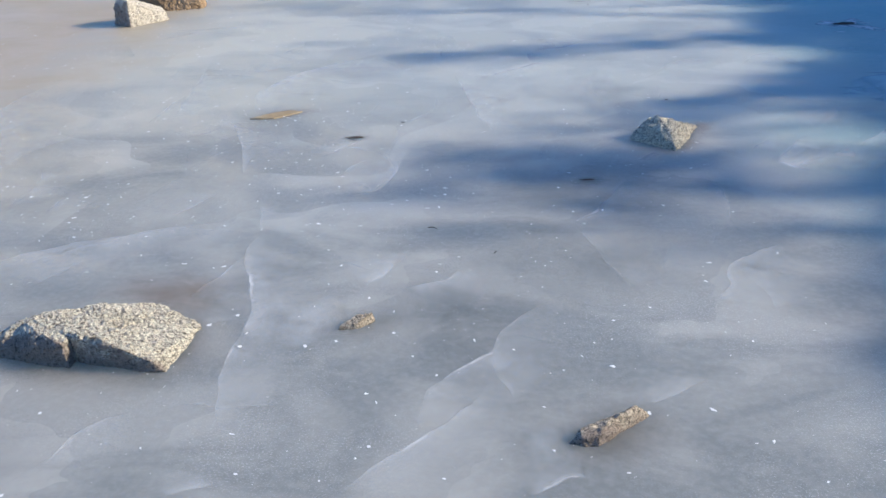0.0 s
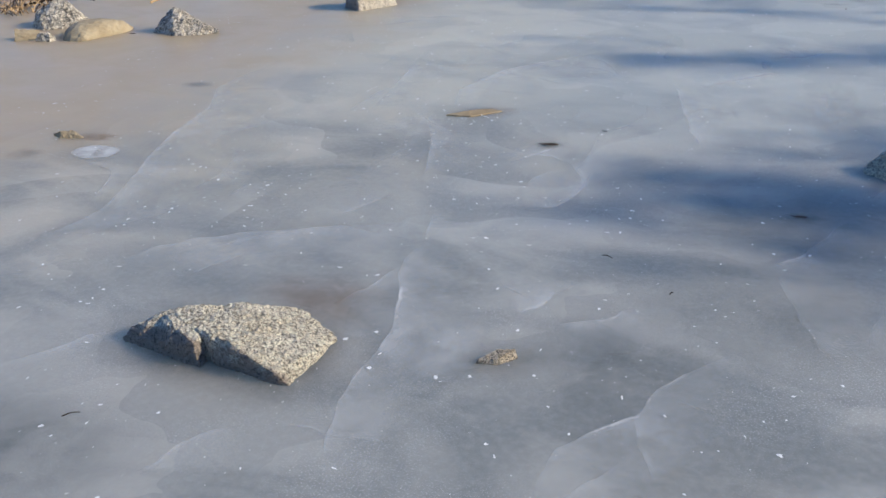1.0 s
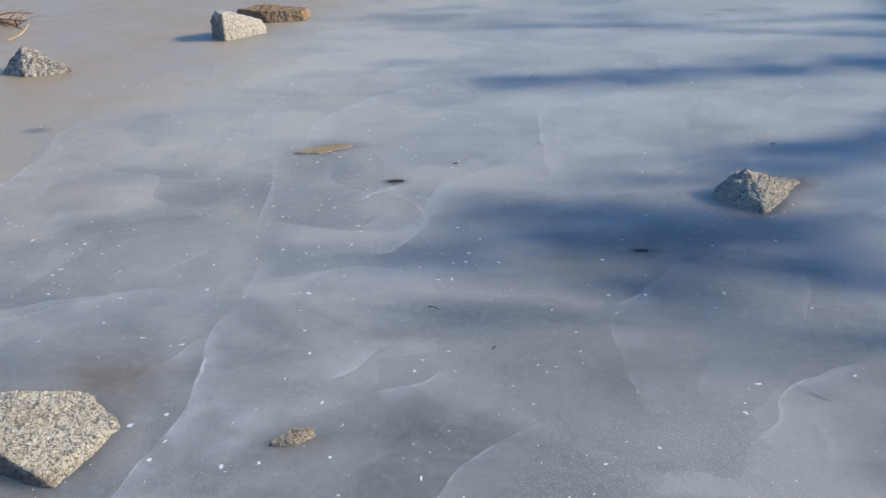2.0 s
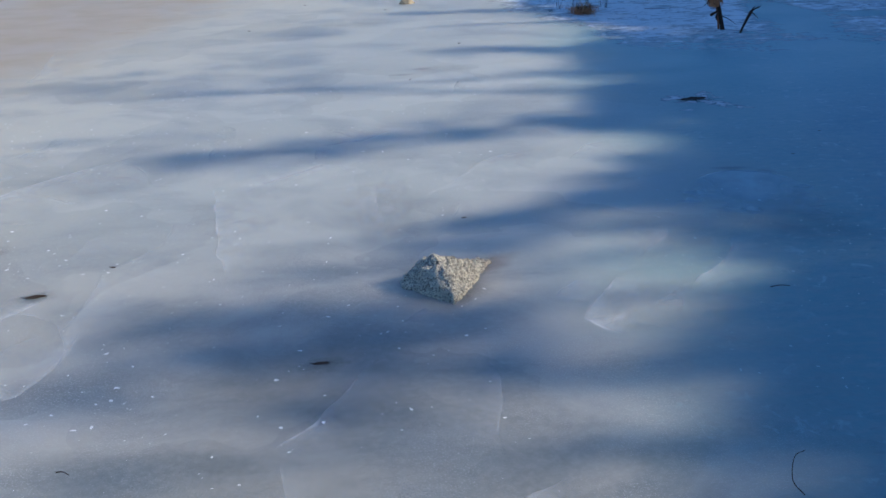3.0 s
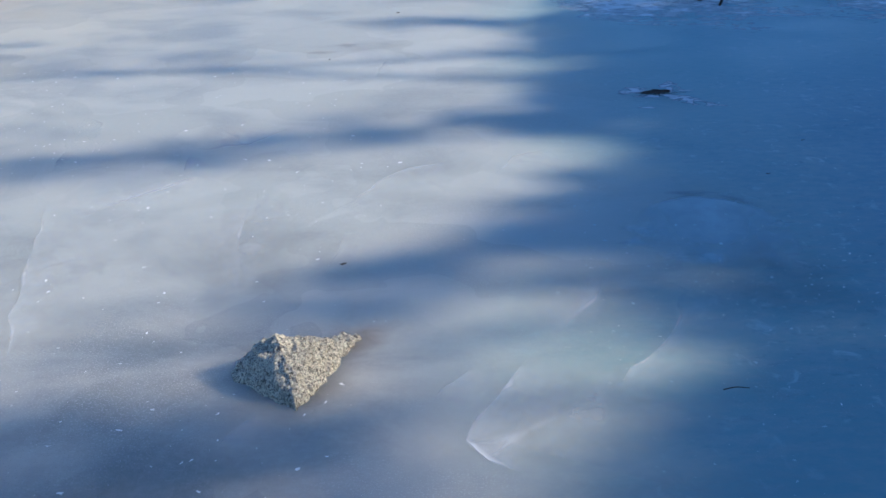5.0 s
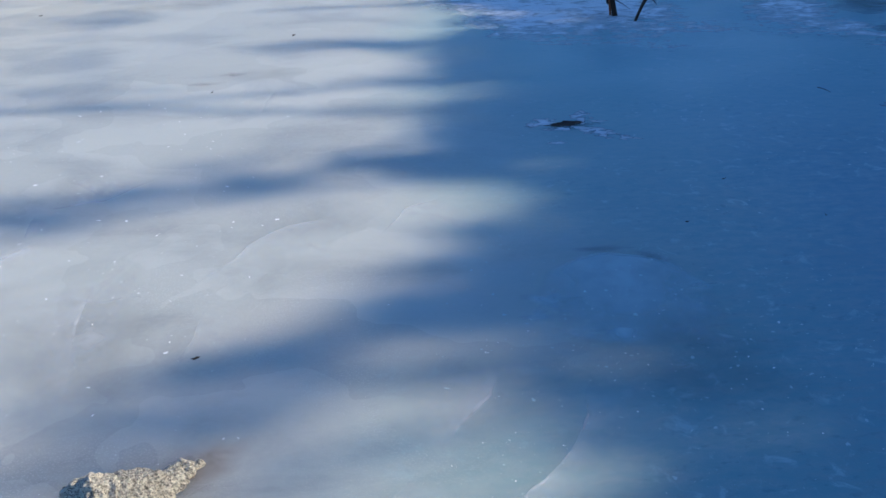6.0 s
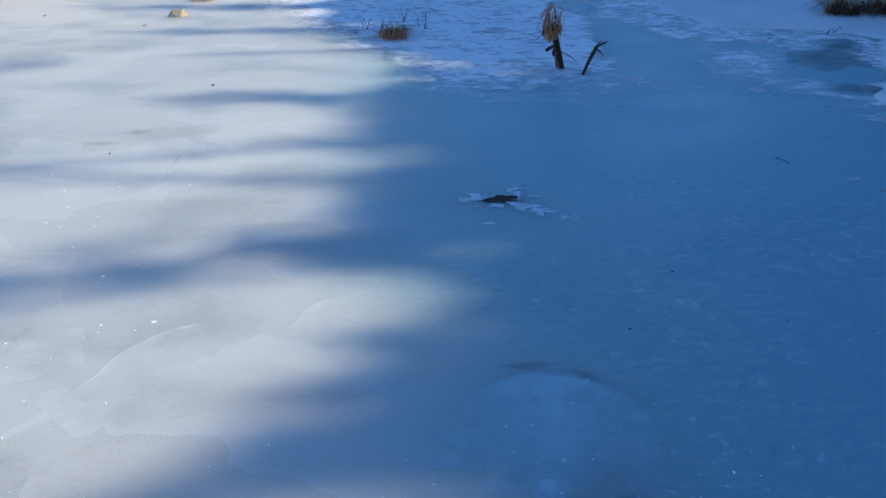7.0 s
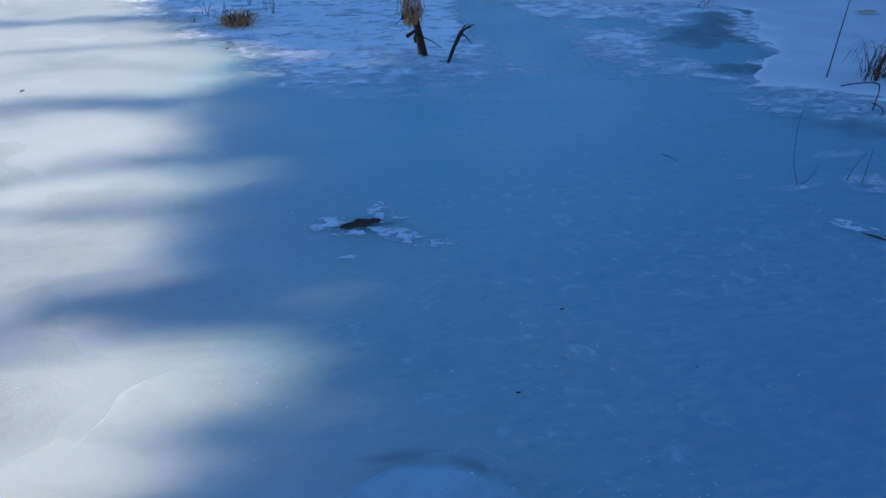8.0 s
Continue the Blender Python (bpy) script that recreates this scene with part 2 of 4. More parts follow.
CATTAIL = plant_material("brown_cattail_leaf", (0.34, 0.135, 0.06), (0.60, 0.33, 0.165))
DARK_SEDGE = plant_material("dark_sedge", (0.03, 0.02, 0.014), (0.12, 0.07, 0.04))
DARK_STEM = plant_material("dark_stem", (0.014, 0.010, 0.008), (0.035, 0.024, 0.016))
RED_STEM = plant_material("reddish_stem", (0.14, 0.06, 0.035), (0.24, 0.11, 0.06))
DEAD_LEAF = plant_material("dead_leaf", (0.022, 0.016, 0.013), (0.05, 0.034, 0.022))
NEEDLES = plant_material("spruce_needles", (0.025, 0.05, 0.022), (0.05, 0.085, 0.035))
BARK = plant_material("spruce_bark", (0.11, 0.08, 0.06), (0.16, 0.12, 0.09))


# ---- mesh helpers ----
def part(name, bm, material, parent=None, label=""):
    me = bpy.data.meshes.new(name)
    bm.to_mesh(me)
    bm.free()
    me.materials.append(material)
    ob = new(name, me)
    ob.parent = parent
    return tagged(ob, label)


def raw(name, verts, faces, material, parent=None, veil=None, smooth=False):
    me = bpy.data.meshes.new(name)
    me.from_pydata([tuple(v) for v in verts], [], faces)
    me.materials.append(material)
    if veil is not None:
        me.attributes.new("veil", "FLOAT", "POINT").data.foreach_set("value", np.array(veil, np.float32))
    if smooth:
        me.polygons.foreach_set("use_smooth", [True] * len(me.polygons))
    me.update()
    ob = new(name, me)
    ob.parent = parent
    return ob


def holder(name, x, y, z=0.0):
    ob = new(name)
    ob.empty_display_size = 0.05
    ob.location = (x, y, z)
    return ob


def glide(points, steps=8):
    """A smooth line through a few points."""
    p = [Vector((*q, 0)) if len(q) == 2 else Vector(q) for q in points]
    p = [p[0] * 2 - p[1]] + p + [p[-1] * 2 - p[-2]]
    line = []
    for a, b, c, d in zip(p, p[1:], p[2:], p[3:]):
        for k in range(steps):
            t = k / steps
            line.append(0.5 * (2 * b + (c - a) * t + (2 * a - 5 * b + 4 * c - d) * t * t + (3 * b - a - 3 * c + d) * t ** 3))
    return line + [p[-2]]


def tube(verts, faces, line, r0, r1, sides=5, flat=1.0):
    """Adds a tapered stem along a line to verts and faces."""
    base, count = len(verts), len(line)
    for i, p in enumerate(line):
        ahead = (line[min(i + 1, count - 1)] - line[max(i - 1, 0)]).normalized()
        side = ahead.cross(Vector((0.3, 0.2, 1))).normalized()
        up = side.cross(ahead)
        r = r0 + (r1 - r0) * i / (count - 1)
        for k in range(sides):
            a = 2 * math.pi * k / sides
            verts.append(p + side * math.cos(a) * r + up * math.sin(a) * r * flat)
    for i in range(count - 1):
        for k in range(sides):
            a, b = base + i * sides + k, base + i * sides + (k + 1) % sides
            faces.append((a, b, b + sides, a + sides))
    faces.append(tuple(range(base + sides - 1, base - 1, -1)))
    faces.append(tuple(range(base + (count - 1) * sides, base + count * sides)))


LAYER = [0.0006]


def next_layer():
    LAYER[0] += 0.000015
    return LAYER[0]


# ---- ground, ice, snow ----
def shore_right(y):
    """Where the snow bank meets the ice on the shaded side."""
    e = np.interp(y, (-60, 0, 4, 5.3, 5.6, 5.9, 6.08, 6.42, 6.58, 6.66, 7.2, 7.4, 7.85, 8.0, 8.22, 8.36, 9.5, 14, 45), (14, 6.8, 5.2, 4.65, 4.45, 4.1, 3.72, 3.92, 4.08, 4.32, 4.34, 4.56, 4.76, 4.7, 4.55, 3.65, 3.45, 3.0, -4))
    return e + 0.03 * noise.noise((y * 5.1, 8.1, 0))


def ground_z(x, y):
    d = max(x - shore_right(y), -11.5 - 0.2 * y - x, y - 45, -30 - y)
    if abs(d) < 1.0 and y > 3:
        d += 0.11 * noise.noise((x * 3.5, y * 3.5, 1)) + 0.06 * noise.noise((x * 9, y * 9, 1))
    z = -0.06 + 0.075 * min(max((d + 0.10) / 0.16, 0), 1) + 0.03 * (1 - math.exp(-max(d, 0) / 1.3)) + 0.35 * (1 - math.exp(-max(d, 0) / 12))
    if d > -0.2:
        z += 0.014 * noise.noise((x * 1.4, y * 1.4, 0)) + 0.008 * noise.noise((x * 6, y * 6, 2))
    return z


def ground_sheet():
    xs = np.concatenate((-np.geomspace(2500, 12, 22), np.linspace(-10, 3, 8), np.arange(3.1, 5.3, 0.04), np.arange(5.3, 8.0, 0.07), np.geomspace(8.2, 2500, 26)))
    ys = np.concatenate((-np.geomspace(2500, 6, 22), np.arange(-5, 4.0, 0.15), np.arange(4.1, 5.2, 0.08), np.arange(5.2, 8.8, 0.04), np.arange(8.85, 12.5, 0.09), np.geomspace(13, 2500, 26)))
    verts, faces = [(x, y, ground_z(x, y)) for y in ys for x in xs], []
    w = len(xs)
    for j in range(len(ys) - 1):
        for i in range(w - 1):
            a = j * w + i
            faces.append((a, a + 1, a + 1 + w, a + w))
    return tagged(raw("ground", verts, faces, SNOW, smooth=True), "snow-covered bank round the frozen pond", "snow", kind="structure")


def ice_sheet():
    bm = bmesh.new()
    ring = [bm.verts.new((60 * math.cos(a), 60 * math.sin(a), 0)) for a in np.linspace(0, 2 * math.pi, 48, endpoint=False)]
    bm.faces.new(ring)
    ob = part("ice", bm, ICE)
    return tagged(ob, "cloudy grey-white pond ice, sunlit, painted bluer on its shaded side", "ice", kind="structure")


def frost_field():
    """Wind-rippled frost on the ice round the sedge clumps, thinning out towards the pond's middle."""
    xs, ys = np.arange(-0.2, 4.75, 0.05), np.arange(4.6, 13.0, 0.06)
    verts, faces, veil = [], [], []
    for y in ys:
        for x in xs:
            line = np.interp(x, (-0.2, 0.5, 0.8, 1.36, 2.3, 2.8, 3.3, 3.6, 4.0, 4.7), (9.3, 8.0, 7.2, 6.1, 6.15, 6.4, 5.9, 5.4, 4.9, 4.4))
            v = (y - line) / 1.15 + 0.35 * noise.noise((x * 2.2, y * 2.2, 5))
            edge = shore_right(y) - x
            if y < 6.45 and edge > -0.1:
                v = max(v, 1.0 - edge / 0.4 + 0.5 * noise.noise((x * 5, y * 5, 7)))
            for cx, cy, rx, ry in ((2.85, 8.0, 0.34, 0.75), (4.0, 7.25, 0.36, 0.34), (4.4, 7.75, 0.3, 0.36), (3.98, 6.8, 0.34, 0.2), (3.82, 6.42, 0.16, 0.11), (3.6, 7.75, 0.3, 0.2), (2.75, 9.6, 0.5, 0.7)):
                v -= 2.6 * math.exp(-(((x - cx) / rx) ** 2 + ((y - cy) / ry) ** 2))
            v = min(max(v, 0), 1) * min(max((x + 0.2) / 0.6, 0), 1) * np.interp(x, (2.5, 3.1), (1.0, 0.78))
            verts.append((x, y, 0.0032))
            veil.append(v)
    w = len(xs)
    for j in range(len(ys) - 1):
        for i in range(w - 1):
            a = j * w + i
            faces.append((a, a + 1, a + 1 + w, a + w))
    return tagged(raw("frost", verts, faces, FROST, veil=veil), "thin white frost rippled by wind over ice", "frost", kind="stuff")


ground_sheet()
ICE_SHEET = ice_sheet()
frost_field()


# ---- seams and stains in the ice ----
def seam(points, width=0.10, side=1, strength=1.0):
    """A refrozen seam: a pale crisp edge whose milkiness fades to one side."""
    line = glide(points, 10)
    corner = [Vector((*q, 0)) for q in points]
    # half way between the smooth line and its corners: ice breaks at angles
    line = [q.lerp(corner[min(i // 10, len(corner) - 2)].lerp(corner[min(i // 10 + 1, len(corner) - 1)], (i - 10 * min(i // 10, len(corner) - 2)) / 10), 0.6) for i, q in enumerate(line)]
    z = next_layer()
    verts, faces, veil = [], [], []
    count = len(line)
    across = ((-0.005, 0.0, 0.0), (-0.001, 0.34, 0.5), (0.004, 0.34, 0.3), (0.012, 0.34, 0.0), (0.35, 0.24, 0.0), (0.9, 0.11, 0.0), (1.7, 0.0, 0.0))
    for i, p in enumerate(line):
        ahead = (line[min(i + 1, count - 1)] - line[max(i - 1, 0)]).normalized()
        left = Vector((-ahead.y, ahead.x, 0)) * side
        wob = Vector((noise.noise(p * 9), noise.noise(p * 9 + Vector((5, 5, 5))), 0)) * 0.018 + Vector((noise.noise(p * 31), noise.noise(p * 31 + Vector((5, 5, 5))), 0)) * 0.006
        end = min(1, 4 * i / count, 4 * (count - 1 - i) / count)
        patchy = (0.9 + 0.5 * noise.noise(p * 4 + Vector((2, 9, 1)))) * strength
        back, on = line[max(i - 2, 0)], line[min(i + 2, count - 1)]
        d1, d2 = p - back, on - p
        turn = d1.to_2d().angle_signed(d2.to_2d(), 0) if d1.length > 1e-6 and d2.length > 1e-6 else 0
        reach = 1.15 * width * (1 + 0.4 * noise.noise(p * 3))
        if -turn * side > 0.01:   # inside of a bend: stay clear of the bend's centre
            reach = min(reach, 0.35 * (d1.length + d2.length) / abs(turn))
        glint = max(0.0, min(1.0, 0.35 + 1.6 * noise.noise(p * 7 + Vector((4, 4, 8)))))
        for off, v, line_v in across:
            v += line_v * glint
            o = off if abs(off) < 0.02 else off * reach
            verts.append((*(p + wob + left * o).xy, z + 0.000001 * i))
            veil.append(max(0, min(1, v * end * patchy)))
    w = len(across)
    for i in range(count - 1):
        for k in range(w - 1):
            a = i * w + k
            quad = (a, a + 1, a + 1 + w, a + w)
            if max(veil[q] for q in quad) > 0.03:
                faces.append(quad)
    return tagged(raw("seam", verts, faces, MILK, ICE_SHEET, veil))


def stain(name, x, y, rx, ry, turn, material, strength=1.0, rag=0.25, hard=False):
    """A blotch inside the ice with an uneven, fading outline."""
    z = next_layer()
    rings = ((0.25, 1.0), (0.5, 0.95), (0.75, 0.8), (0.92, 0.6), (1.0, 0.0)) if hard else ((0.2, 0.95), (0.4, 0.75), (0.6, 0.45), (0.8, 0.18), (1.0, 0.0))
    verts, faces, veil, sides = [(x, y, z)], [], [strength], 36
    c, s = math.cos(radians(turn)), math.sin(radians(turn))
    for r, v in rings:
        for k in range(sides):
            a = 2 * math.pi * k / sides
            q = r * (1 + rag * noise.noise((math.cos(a) * 1.6 + x, math.sin(a) * 1.6 + y, 1)) + 0.4 * rag * noise.noise((math.cos(a) * 5 + x, math.sin(a) * 5 + y, 1)))
            u, w = rx * q * math.cos(a), ry * q * math.sin(a)
            verts.append((x + u * c - w * s, y + u * s + w * c, z))
            veil.append(v * strength)
    for k in range(sides):
        faces.append((0, 1 + k, 1 + (k + 1) % sides))
        for j in range(len(rings) - 1):
            a, b = 1 + j * sides + k, 1 + j * sides + (k + 1) % sides
            faces.append((a, a + sides, b + sides, b))
    return raw(name, verts, faces, material, ICE_SHEET, veil)


def dome(x, y, rx, ry, turn, material, strength):
    """A swelling of milky ice: a crisp edge on its far side, fading towards the near one."""
    z = next_layer()
    radii, sides = (0.2, 0.4, 0.6, 0.75, 0.90, 1.0), 48
    verts, faces, veil = [(x, y, z)], [], [strength * 0.8]
    c, s = math.cos(radians(turn)), math.sin(radians(turn))
    for i, r in enumerate(radii):
        for k in range(sides):
            a = 2 * math.pi * k / sides
            far = max(0.0, math.sin(a)) ** 1.6
            q = r * (1 + 0.14 * noise.noise((math.cos(a) * 2 + x, math.sin(a) * 2 + y, 3)))
            u, w = rx * q * math.cos(a) * (1.0 + 0.15 * (1 - far)), ry * q * math.sin(a)
            verts.append((x + u * c - w * s, y + u * s + w * c, z))
            veil.append(strength * (0 if i == 5 else far * 0.85 + (1 - far) * 0.8 * (1 - r) ** 0.8))
    for k in range(sides):
        faces.append((0, 1 + k, 1 + (k + 1) % sides))
        for j in range(len(radii) - 1):
            a, b = 1 + j * sides + k, 1 + j * sides + (k + 1) % sides
            faces.append((a, a + sides, b + sides, b))
    return raw("milky_dome", verts, faces, material, ICE_SHEET, veil)


# seams of the open ice near the large boulder
seam([(-2.27, 0.88), (-2.28, 0.68), (-2.19, 0.43), (-2.13, 0.21), (-2.12, -0.19), (-1.98, -0.58)], 0.14, 1, 1.1)
seam([(-3.23, -0.33), (-3.13, -0.17), (-3.02, -0.02)], 0.05, -1)
seam([(-4.26, 3.35), (-4.31, 2.63), (-4.15, 2.31), (-4.03, 1.67), (-3.75, 0.82), (-3.85, 0.33)], 0.2, 1)
seam([(-1.04, 0.43), (-1.26, 0.14), (-1.30, -0.02), (-1.47, -0.22), (-1.48, -0.42)], 0.14, 1, 0.85)
seam([(-1.30, -0.02), (-1.27, -0.14), (-1.20, -0.26)], 0.1, 1, 0.6)
seam([(-1.26, -0.17), (-1.39, -0.38), (-1.50, -0.50), (-1.65, -0.69)], 0.1, 1, 0.8)
seam([(-2.20, 3.95), (-2.49, 3.67), (-2.70, 3.40), (-2.83, 2.96), (-2.75, 2.57)], 0.24, 1, 1.3)
seam([(-2.82, 2.38), (-2.65, 1.97), (-2.53, 1.55)], 0.12, 1)
seam([(-1.81, 1.80), (-1.80, 1.60), (-1.86, 1.37), (-2.00, 1.29)], 0.12, -1)
seam([(-2.03, 2.14), (-2.09, 2.00), (-2.20, 1.81)], 0.1, -1)
seam([(-1.63, 0.72), (-1.71, 0.53), (-1.78, 0.45)], 0.12, -1)
seam([(-1.42, 0.59), (-1.48, 0.48), (-1.64, 0.42)], 0.1, 1)
seam([(-0.73, 1.52), (-0.83, 1.29), (-0.92, 1.12), (-0.99, 1.02)], 0.1, 1)
seam([(-1.66, 3.45), (-1.56, 3.0), (-1.45, 2.5), (-1.36, 2.2)], 0.2, 1)
seam([(-0.90, 0.69), (-0.79, 0.44)], 0.08, 1, 0.7)
seam([(-2.26, 0.68), (-2.39, 0.33)], 0.12, 1, 0.6)
seam([(-3.19, 2.43), (-3.25, 2.94), (-3.38, 3.85)], 0.15, -1, 0.7)
seam([(-3.57, 1.66), (-3.48, 1.39), (-3.48, 1.10)], 0.1, 1, 0.7)
seam([(-2.27, 0.88), (-2.67, 0.94), (-2.90, 0.79), (-3.2, 0.5)], 0.12, 1, 0.8)
seam([(-3.31, 2.35), (-3.29, 2.69), (-3.24, 3.07)], 0.12, -1, 0.7)
# seams nearer the low stone and the open middle
seam([(-0.16, 0.85), (-0.31, 0.76), (-0.42, 0.66), (-0.47, 0.48), (-0.52, 0.36)], 0.14, 1)
seam([(-0.41, 0.65), (-0.34, 0.42), (-0.33, 0.32)], 0.1, 1, 0.6)
seam([(-0.64, -0.14), (-0.75, -0.22), (-0.82, -0.27)], 0.07, -1)
seam([(-1.17, -0.69), (-1.08, -0.62), (-1.02, -0.61)], 0.06, 1)
seam([(-2.49, -0.65), (-2.43, -0.47), (-2.33, -0.38)], 0.1, -1, 0.7)
seam([(-2.10, -0.74), (-2.05, -0.70), (-1.98, -0.69)], 0.05, 1)
seam([(-1.41, 3.38), (-1.18, 3.60), (-1.10, 3.71)], 0.14, -1)
seam([(-0.97, 0.99), (-0.90, 0.73), (-0.83, 0.48)], 0.09, 1, 0.6)
seam([(0.54, 2.66), (0.43, 2.45), (0.30, 2.27)], 0.12, -1, 1.1)
seam([(0.22, 2.17), (0.13, 1.99), (0.01, 1.77), (0.06, 1.68), (0.17, 1.63)], 0.24, 1, 1.3)
seam([(-3.35, 0.38), (-3.27, 0.58), (-3.03, 0.77), (-2.69, 0.92), (-2.40, 1.04)], 0.16, -1, 0.8)
seam([(-3.87, 7.32), (-3.65, 6.26), (-3.62, 5.92)], 0.2, 1)
seam([(-1.19, 3.97), (-1.16, 3.74)], 0.1, 1)
seam([(-0.77, 4.31), (-0.95, 4.09), (-1.17, 4.04)], 0.15, -1, 0.9)
seam([(-1.08, 3.67), (-1.32, 3.46), (-1.47, 3.26)], 0.15, -1)
seam([(0.05, 2.12), (-0.03, 2.02), (-0.08, 1.93)], 0.1, 1, 0.8)
seam([(0.78, 2.57), (0.67, 2.26), (0.53, 2.10), (0.42, 1.96)], 0.12, 1, 0.9)
seam([(-0.56, 1.90), (-0.64, 1.78)], 0.04, 1)
seam([(-0.82, 3.33), (-0.79, 2.99), (-0.73, 2.64)], 0.2, -1, 0.8)
seam([(-0.32, 5.63), (-0.38, 5.20)], 0.12, 1, 0.7)
seam([(0.04, 3.81), (-0.21, 3.69), (-0.47, 3.24)], 0.2, 1, 0.6)
seam([(0.5, 3.95), (0.32, 3.85), (0.2, 3.6)], 0.2, 1, 0.6)

rng = np.random.default_rng(9)
for k in range(38):
    x, y, a = rng.uniform(-4.6, 0.3), rng.uniform(-0.7, 5.0), rng.uniform(-0.4, 2.2)
    if k > 16:
        x, y, a = rng.uniform(-4.2, -1.6), rng.uniform(0.6, 4.0), rng.uniform(0.7, 2.3)
    line = [(x, y)]
    for _ in range(int(rng.integers(2, 5))):
        a += rng.normal(0, 0.4)
        x, y = x + 0.16 * math.cos(a), y + 0.16 * math.sin(a)
        line.append((x, y))
    seam(line, rng.uniform(0.10, 0.22), rng.choice((-1, 1)), rng.uniform(0.25, 0.55))

stain("milk_or_light_patch", -1.92, 0.17, 0.12, 0.19, 0, MILK, 0.38, 0.5)
stain("milk_or_light_patch", -4.28, 1.44, 0.13, 0.10, 0, MILK, 0.7, 0.1, True)
dome(1.00, 3.02, 0.27, 0.33, -6, CAP, 1.0)
dome(0.93, 2.77, 0.055, 0.05, 0, CAP, 0.9)
for x, y, rx, ry, turn, v in ((0.74, 3.02, 0.09, 0.06, 0, 0.6), (0.68, 2.92, 0.06, 0.04, 30, 0.5), (1.20, 2.93, 0.07, 0.10, 20, 0.5), (1.27, 3.06, 0.06, 0.03, 0, 0.6), (1.16, 2.78, 0.10, 0.08, 0, 0.45), (0.80, 2.80, 0.08, 0.05, 0, 0.4)):
    stain("milk_or_light_patch", x, y, rx, ry, turn, CAP, v, 0.9)
# these two whiten the sunlit spots: lit tone painted over milky plates
stain("milk_or_light_patch", 0.36, 1.88, 0.34, 0.27, 10, HALO, 0.75, 0.4)
stain("milk_or_light_patch", 0.48, 2.48, 0.32, 0.20, 15, HALO, 0.55, 0.4)
stain("milk_or_light_patch", -0.74, 2.95, 0.13, 0.55, -5, HALO, 0.8)
stain("milk_or_light_patch", -1.12, -0.48, 0.07, 0.1, 0, HALO, 0.8)
stain("dark_patch", 1.01, 3.375, 0.13, 0.030, -2, MURK, 0.7)
stain("dark_patch", 1.18, 3.29, 0.10, 0.03, -38, MURK, 0.5)
stain("dark_patch", 1.05, 2.6, 0.40, 0.30, 0, MURK, 0.4, 0.6)
stain("dark_patch", -0.95, 1.42, 0.50, 0.45, 20, MURK, 0.36, 0.5)
stain("dark_patch", 1.20, 4.76, 0.17, 0.08, 10, MURK, 0.8, 0.5)
stain("dark_patch", -0.9, 1.50, 0.09, 0.05, 10, MURK, 0.7, 0.4)
stain("dark_patch", -0.95, 0.65, 0.55, 0.40, 0, MURK, 0.4, 0.5)
stain("dark_patch", -1.45, 0.25, 0.38, 0.32, 20, MURK, 0.5, 0.5)
stain("silt_patch", -2.6, 0.03, 0.50, 0.30, -8, SILT, 0.5)
stain("rust_patch", -2.46, 0.37, 0.30, 0.18, -15, RUST, 0.45)
stain("silt_patch", -0.92, -0.42, 0.22, 0.15, 35, SILT, 0.6)
stain("silt_patch", -1.73, 0.14, 0.14, 0.10, 25, SILT, 0.6)
stain("rust_patch", -0.30, 2.29, 0.16, 0.10, 50, RUST, 0.6)
stain("silt_patch", -0.40, 2.03, 0.2, 0.1, 60, SILT, 0.5)
stain("rust_patch", -4.44, 1.63, 0.15, 0.07, 8, RUST, 1.0)
stain("rust_patch", -2.55, 2.53, 0.20, 0.085, 28, RUST, 1.0)
stain("dark_patch", -2.08, 2.10, 0.10, 0.06, 20, MURK, 1.0)
stain("dark_patch", 4.08, 7.25, 0.42, 0.34, 30, MURK, 0.75, 0.5, True)
stain("dark_patch", 4.45, 7.75, 0.28, 0.30, 0, MURK, 0.6, 0.5)
stain("dark_patch", 3.85, 6.44, 0.20, 0.11, 0, MURK, 0.7, 0.5, True)
# deeper shade beside the bank, painted as a dark patch
stain("dark_patch", 3.85, 5.3, 0.55, 0.22, -35, MURK, 0.5, 0.5)
stain("dark_patch", -3.0, -0.68, 0.55, 0.3, 0, MURK, 0.75, 0.5)
stain("dark_patch", -4.62, 1.32, 0.12, 0.1, 0, MURK, 0.5)
stain("dark_patch", -4.47, 2.66, 0.12, 0.08, 0, MURK, 0.7)
stain("rust_patch", -0.60, 5.98, 0.09, 0.06, 0, RUST, 0.35, 0.5)
stain("rust_patch", -0.42, 5.95, 0.25, 0.16, 10, SILT, 0.3, 0.5)
stain("rust_patch", -0.76, 5.80, 0.14, 0.05, 0, RUST, 0.3, 0.5)
stain("silt_patch", -1.25, 8.1, 0.5, 0.25, 0, SILT, 0.3, 0.5)


# ---- spruces that shade the pond, beyond the snow bank ----
STAND_X, SLOPE = 14.0, math.tan(SUN_EL)


def sprays(rng, centres, size, droop=0.4):
    """Needle sprays: a pair of crossed, pointed blades at each centre."""
    verts, faces = [], []
    for c, s in zip(centres, size):
        for k in range(2):
            d = rng.normal(size=3)
            d[2] -= droop
            d /= np.linalg.norm(d)
            e = np.cross(d, rng.normal(size=3))
            e /= np.linalg.norm(e)
            b = len(verts)
            verts += [c - d * s, c + e * s * 0.45, c + d * s, c - e * s * 0.45]
            faces.append((b, b + 1, b + 2, b + 3))
    return verts, faces


